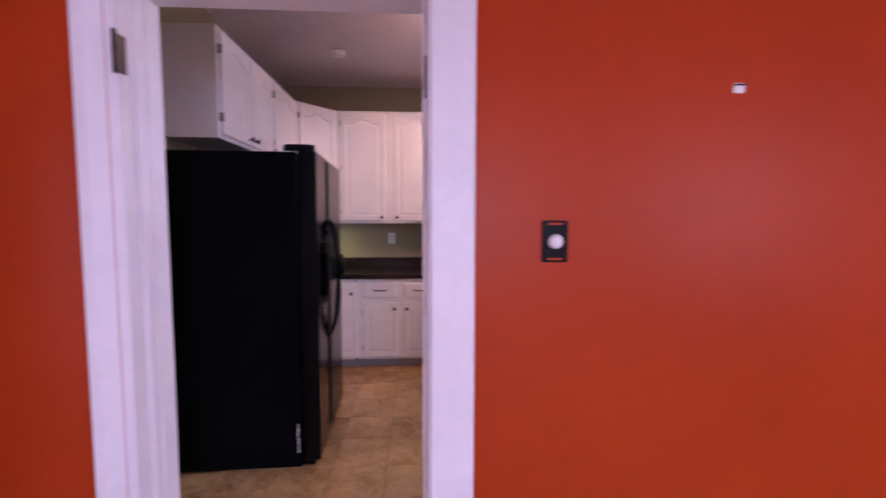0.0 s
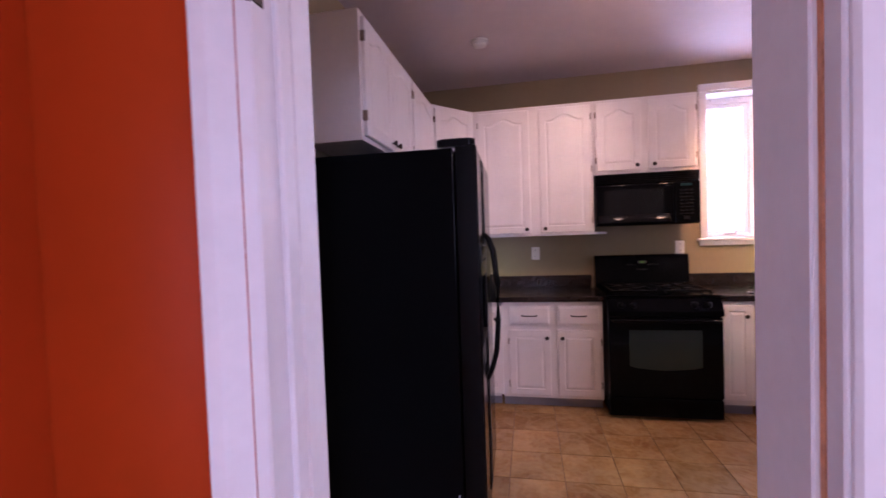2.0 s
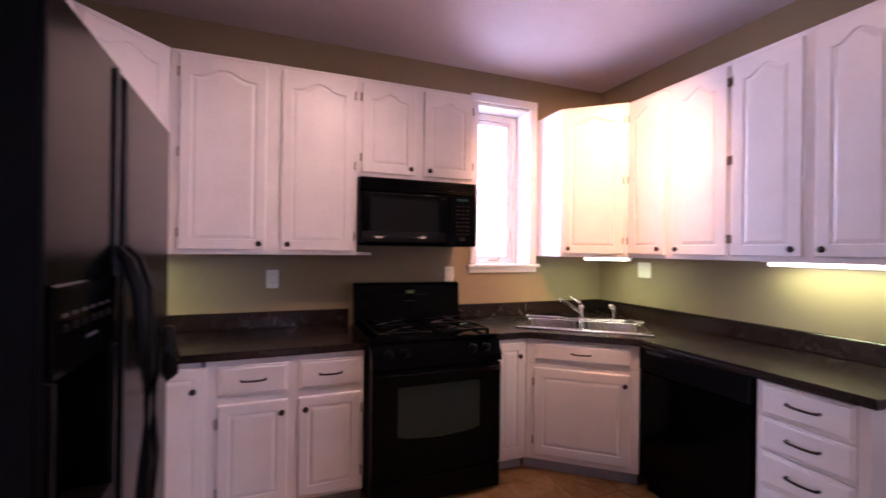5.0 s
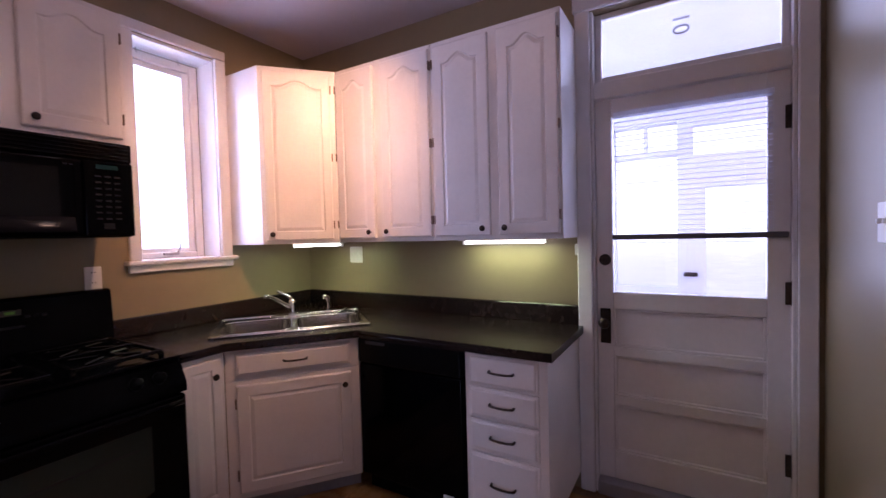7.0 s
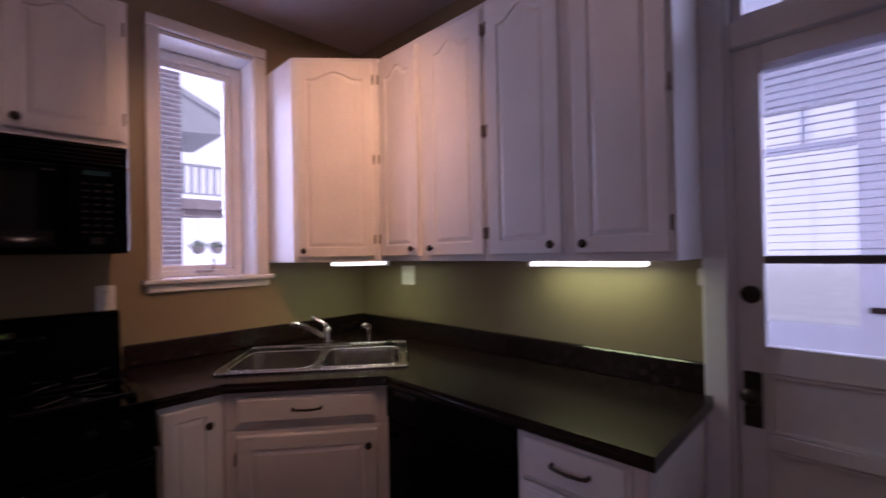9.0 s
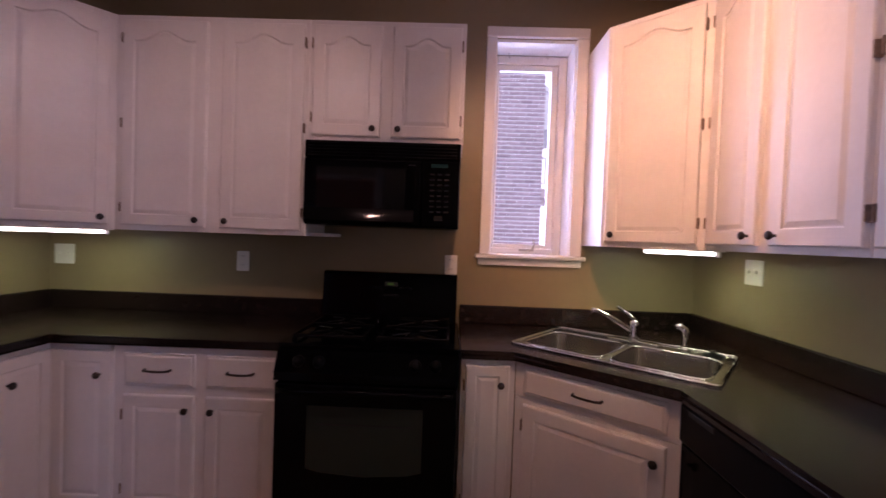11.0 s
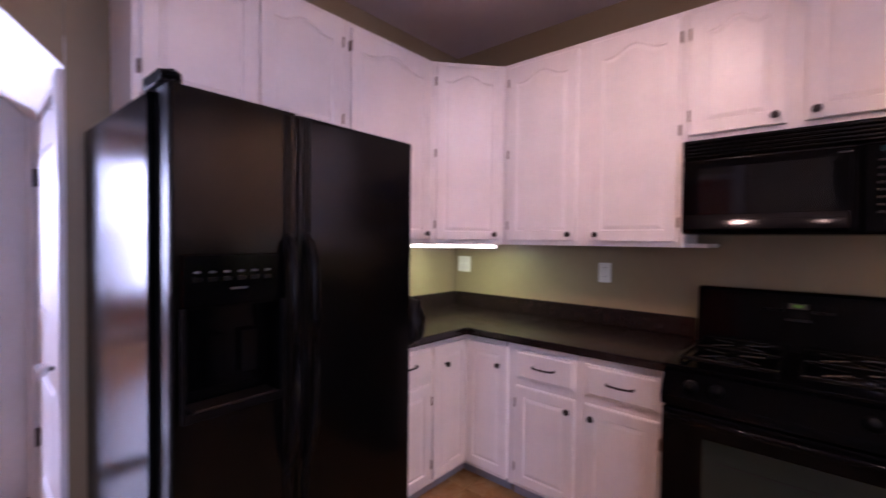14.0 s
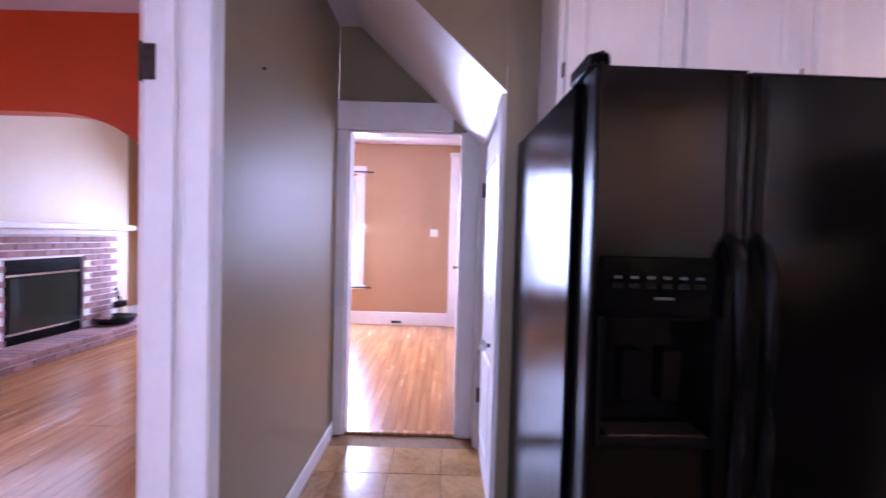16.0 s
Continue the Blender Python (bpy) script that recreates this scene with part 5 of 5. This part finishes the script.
part("door_knob", lathe(((0.012, 0), (0.011, 0.03), (0.026, 0.042), (0.020, 0.062)), 12, m=Matrix.Translation((-0.06, -0.471, 0.95)) @ Matrix.Rotation(radians(90), 4, "X")), BRONZE, dd, "", True)

# ---- living room: fireplace ----
fp = thing("fireplace", pose(-4.05, -2.05, 0), "red brick fireplace with a white mantel shelf and raised brick hearth", "fireplace")
part("mortar_backing", bored("x", -1.02, 1.02, -0.147, -0.008, 0.0, 1.28, [(-0.48, 0.48, 0.0, 1.02)]), MORTAR, fp)
part("mantel_shelf", box(-1.12, 1.12, -0.147, 0.16, 1.345, 1.41, 0.008), TRIM, fp)
part("mantel_board", box(-1.06, 1.06, -0.147, 0.06, 1.281, 1.344, 0.006), TRIM, fp)
part("hearth_slab", box(-1.30, 1.30, 0.008, 0.405, 0.0, 0.135, 0.004), MORTAR, fp)
ins = part("firebox", box(-0.47, 0.47, -0.13, -0.03, 0.136, 1.01, 0.004), BLACK_PLASTIC, fp, "black metal fireplace insert")
part("fire_glass", box(-0.41, 0.41, -0.029, -0.024, 0.26, 0.82), OVEN_GLASS, ins, "smoky fireplace glass")
for z in (0.235, 0.84):
    part("trim_bar", box(-0.44, 0.44, -0.029, -0.018, z, z + 0.025, 0.003), STEEL, ins, "bright steel trim bar")
for i in range(4):
    part("louvre", box(-0.42, 0.42, -0.029, -0.020, 0.885 + i * 0.028, 0.898 + i * 0.028, 0.002), BLACK_PLASTIC, ins)
brick_mesh = {}


def brick(parent, x, y, z, w, h=0.062, d=0.02, name="brick"):
    key = (round(w, 3), h, d, parent.name)
    if key not in brick_mesh:
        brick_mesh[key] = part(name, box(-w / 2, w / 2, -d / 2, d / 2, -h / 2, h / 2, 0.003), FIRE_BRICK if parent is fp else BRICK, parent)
        o = brick_mesh[key]
    else:
        o = new(name, brick_mesh[key].data)
        o.parent = parent
    o.location = (x, y, z)
    return o


for r in range(17):
    z = 0.035 + r * 0.0745
    off = 0.0 if r % 2 else 0.105
    for i in range(-6, 6):
        x = i * 0.21 + off + 0.05
        if abs(x) > 0.93 or (abs(x) < 0.57 and z < 1.05):
            continue
        brick(fp, x, -0.004, z, 0.2)
for i in range(24):
    brick(fp, -1.24 + i * 0.108, 0.2, 0.137, 0.098, 0.012, 0.40)
for r in range(2):
    for i in range(12):
        brick(fp, -1.19 + i * 0.21 + (0.05 if r else 0), 0.408, 0.036 + r * 0.072, 0.2, 0.06, 0.02)
tb = thing("fireplace_tools", pose(-4.82, -1.90, 0.144), "small black cast-iron fireplace implements on the hearth", "fire irons")
part("tray", lathe(((0.03, 0.0), (0.20, 0.02), (0.24, 0.09), (0.225, 0.095), (0.18, 0.035), (0.02, 0.02)), 20), IRON, tb, "", True)
for x, h in ((-0.10, 0.34), (-0.04, 0.46)):
    part("handle", tube(((x, 0, 0.03), (x, 0.0, h - 0.06), (x + 0.03, 0.0, h), (x + 0.07, 0, h - 0.03)), 0.010, 8), IRON, tb, "", True)
part("shovel", box(-0.16, 0.02, -0.03, 0.05, 0.20, 0.28, 0.015), IRON, tb)

# ---- outdoors ----
tagged(part("ground", box(-400, 400, -400, 400, -1.3, -1.2), BRIGHT_YARD), "concrete yard around the house, overexposed sunlight put into its pale colour", "ground", kind="structure")
nb = thing("neighbour_house", pose(2.54, 9.0, -1.2), "red brick side wall of the neighbouring house, glare put into its pale colour", "house")
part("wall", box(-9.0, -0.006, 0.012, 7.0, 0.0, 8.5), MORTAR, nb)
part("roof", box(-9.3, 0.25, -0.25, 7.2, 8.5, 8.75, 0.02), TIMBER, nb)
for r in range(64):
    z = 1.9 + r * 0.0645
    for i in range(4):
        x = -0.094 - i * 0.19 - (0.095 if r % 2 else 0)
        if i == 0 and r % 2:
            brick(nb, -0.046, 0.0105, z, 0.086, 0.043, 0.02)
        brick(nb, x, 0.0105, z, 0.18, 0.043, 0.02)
vs, fs = [], []
for r in range(130):
    z = 0.03 + r * 0.0645
    near = 1.87 < z < 5.99
    if near:
        z = 1.9 + round((z - 1.9) / 0.0645) * 0.0645
    odd = round((z - 1.9) / 0.0645) % 2
    for i in range(4 if near else 0, 38):
        x = -0.094 - i * 0.19 - (0.095 if odd else 0)
        if x < -7:
            continue
        n0 = len(vs)
        vs += [(x - 0.09, 0.002, z - 0.0215), (x + 0.09, 0.002, z - 0.0215), (x + 0.09, 0.002, z + 0.0215), (x - 0.09, 0.002, z + 0.0215),
               (x - 0.09, 0.014, z - 0.0215), (x + 0.09, 0.014, z - 0.0215), (x + 0.09, 0.014, z + 0.0215), (x - 0.09, 0.014, z + 0.0215)]
        fs += [tuple(n0 + k for k in q) for q in ((0, 1, 2, 3), (0, 4, 5, 1), (1, 5, 6, 2), (2, 6, 7, 3), (3, 7, 4, 0))]
me = bpy.data.meshes.new("brickwork")
me.from_pydata(vs, [], fs)
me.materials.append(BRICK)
ob = new("brickwork", me)
ob.parent = nb
tagged(ob, "red brick courses, paled by glare put into their colour", kind="stuff")
bc = thing("balcony", pose(3.3, 13.0, -1.2), "timber balcony with railing and gabled roof on a far house, overexposed paleness in its colours", "balcony")
part("deck", box(-0.6, 1.30, 0.0, 2.4, 3.68, 3.92, 0.02), TIMBER, bc)
part("joist_beam", box(-0.6, 1.24, 0.15, 0.27, 3.52, 3.678, 0.01), TIMBER, bc)
gable = prism([(-0.6, 6.62), (1.34, 5.74), (1.31, 5.62), (1.15, 5.48), (-0.6, 5.30)], 0.0, 2.4)
gable.transform(Matrix(((1, 0, 0, 0), (0, 0, 1, 0), (0, 1, 0, 0), (0, 0, 0, 1))))
roof = part("roof", gable, PORCH, bc)
fas = prism([(-0.62, 6.75), (1.38, 5.84), (1.36, 5.72), (-0.62, 6.62)], -0.06, -0.002)
fas.transform(Matrix(((1, 0, 0, 0), (0, 0, 1, 0), (0, 1, 0, 0), (0, 0, 0, 1))))
part("fascia", fas, PORCH, roof)
part("post", box(1.14, 1.20, 0.05, 0.12, 3.921, 5.52), PORCH, bc)
part("post", box(1.20, 1.28, 0.05, 0.13, 0.0, 3.679), PORCH, bc)
part("post", box(0.20, 0.27, 0.05, 0.12, 3.921, 5.40), PORCH, bc)
part("top_rail", box(-0.6, 1.135, 0.04, 0.10, 4.65, 4.71), PORCH, bc)
part("bottom_rail", box(-0.6, 1.135, 0.05, 0.09, 4.02, 4.06), PORCH, bc)
for i in range(11):
    x = -0.52 + i * 0.158
    part("baluster", box(x, x + 0.075, 0.055, 0.085, 4.061, 4.649), PORCH, bc)
# pot colour lightened to carry the washed-out look outdoors
POT = material("washed_out_pot", (0.60, 0.52, 0.50), 0.8, vary=0.15, scale=12)
rng = random.Random(4)
for px in (3.93, 4.33):
    hp = thing("hanging_planter", pose(px, 13.25, 1.48), "small round hanging planter with green foliage under the balcony", "planter", "hanging planters")
    part("pot", lathe(((0.06, 0.0), (0.12, 0.05), (0.15, 0.13), (0.155, 0.15), (0.14, 0.15), (0.05, 0.12)), 16), POT, hp, "", True)
    for k in range(3):
        a1 = k * 2.09
        part("wire", rod((0.14 * math.cos(a1), 0.14 * math.sin(a1), 0.15), (0.0, 0.0, 0.835), 0.004, sides=5), PORCH, hp)
    vs, fs = [], []
    for i in range(220):
        an, rr = rng.uniform(0, 6.28), rng.uniform(0, 0.2)
        m = Matrix.Translation((rr * math.cos(an), rr * math.sin(an), 0.16 + rng.uniform(-0.03, 0.14) * (1.2 - rr * 4))) @ Euler((rng.uniform(-1, 1), rng.uniform(-1, 1), rng.uniform(0, 6))).to_matrix().to_4x4()
        n0 = len(vs)
        vs += [tuple(m @ Vector(v)) for v in ((-0.035, 0, 0), (0, -0.015, 0), (0.035, 0, 0.006), (0, 0.015, 0))]
        fs.append((n0, n0 + 1, n0 + 2, n0 + 3))
    me = bpy.data.meshes.new("foliage")
    me.from_pydata(vs, [], fs)
    me.materials.append(LEAF)
    ob = new("foliage", me)
    ob.parent = hp

# bright overcast distance
SKYGLOW = glowing("overcast_sky", (0.90, 0.92, 1.0), 1.7)
for bx in ((-90, 90, 90, 90.5, -1, 70), (90, 90.5, -90, 90, -1, 70)):
    tagged(part("backdrop", box(*bx), SKYGLOW), "bright white overcast sky beyond the gardens", "sky", kind="structure")

# back porch
porch = tagged(part("porch_floor", box(EX + 0.16, 5.2, 0.6, 3.6, -0.14, -0.02), PORCH), "grey painted boards of the enclosed back porch", "floor", kind="structure")
pe = bmesh.new()
for y0, y1, z0, z1 in ((0.6, 1.56, -0.1, 2.95), (1.56, 1.65, -0.1, 2.10), (1.65, 2.14, -0.1, 0.25), (1.65, 2.14, 1.79, 2.10), (2.14, 2.24, -0.1, 2.10),
                       (1.56, 2.24, 2.38, 2.95), (2.24, 2.38, -0.1, 2.95), (2.38, 2.95, -0.1, 0.82), (2.38, 2.95, 2.44, 2.95), (2.95, 3.6, -0.1, 2.95)):
    box(5.0, 5.12, y0, y1, z0, z1, bm=pe)
wall("wall_porch_east", pe, PORCH, "pale painted wall of the enclosed porch with windows")
for bx in ((5.03, 5.09, 2.381, 2.949, 2.11, 2.17), (5.03, 5.09, 2.64, 2.68, 2.175, 2.435)):
    tagged(part("window_bar", box(*bx, 0.003), PORCH), "white painted porch window bar", "trim", kind="structure")
wall("wall_porch_north", box(EX + 0.142, 5.2, 3.6, 3.72, -0.1, 2.95), PORCH, "pale painted porch wall")
wall("wall_porch_south", box(EX + 0.142, 5.2, 0.48, 0.6, -0.1, 2.95), PORCH, "pale painted porch wall")
tagged(part("ceiling_porch", box(EX + 0.142, 5.2, 0.48, 3.72, 2.95, 3.05), PORCH), "pale painted porch ceiling", "ceiling", kind="structure")
lt = thing("door_latch", pose(5.0, 2.27, 0.95), "dark metal latch on the porch door", "latch")
part("latch_bar", box(-0.03, -0.0005, -0.06, 0.06, -0.02, 0.02, 0.005), BRONZE, lt)

# ---- floor tiles ----
tile_mesh = None
TS = 0.305
rng = random.Random(11)
for ix in range(-12, 14):
    for iy in range(0, 16):
        x0, y0 = ix * TS + 0.05, 1.40 + iy * TS + 0.02
        if x0 + TS > EX + 0.01 or x0 < -2.26 or y0 + TS > NY + 0.3:
            continue
        x1 = x0 + TS
        if y0 > 2.5 and x1 < WX + 0.3:
            continue
        if tile_mesh is None:
            tile_mesh = part("tile", box(-TS / 2 + 0.002, TS / 2 - 0.002, -TS / 2 + 0.002, TS / 2 - 0.002, -0.006, 0.0, 0.0015), TILE, floor)
            o = tile_mesh
        else:
            o = new("tile", tile_mesh.data)
            o.parent = floor
        o.location = ((x0 + x1) / 2, y0 + TS / 2, rng.uniform(-0.0004, 0.0004))
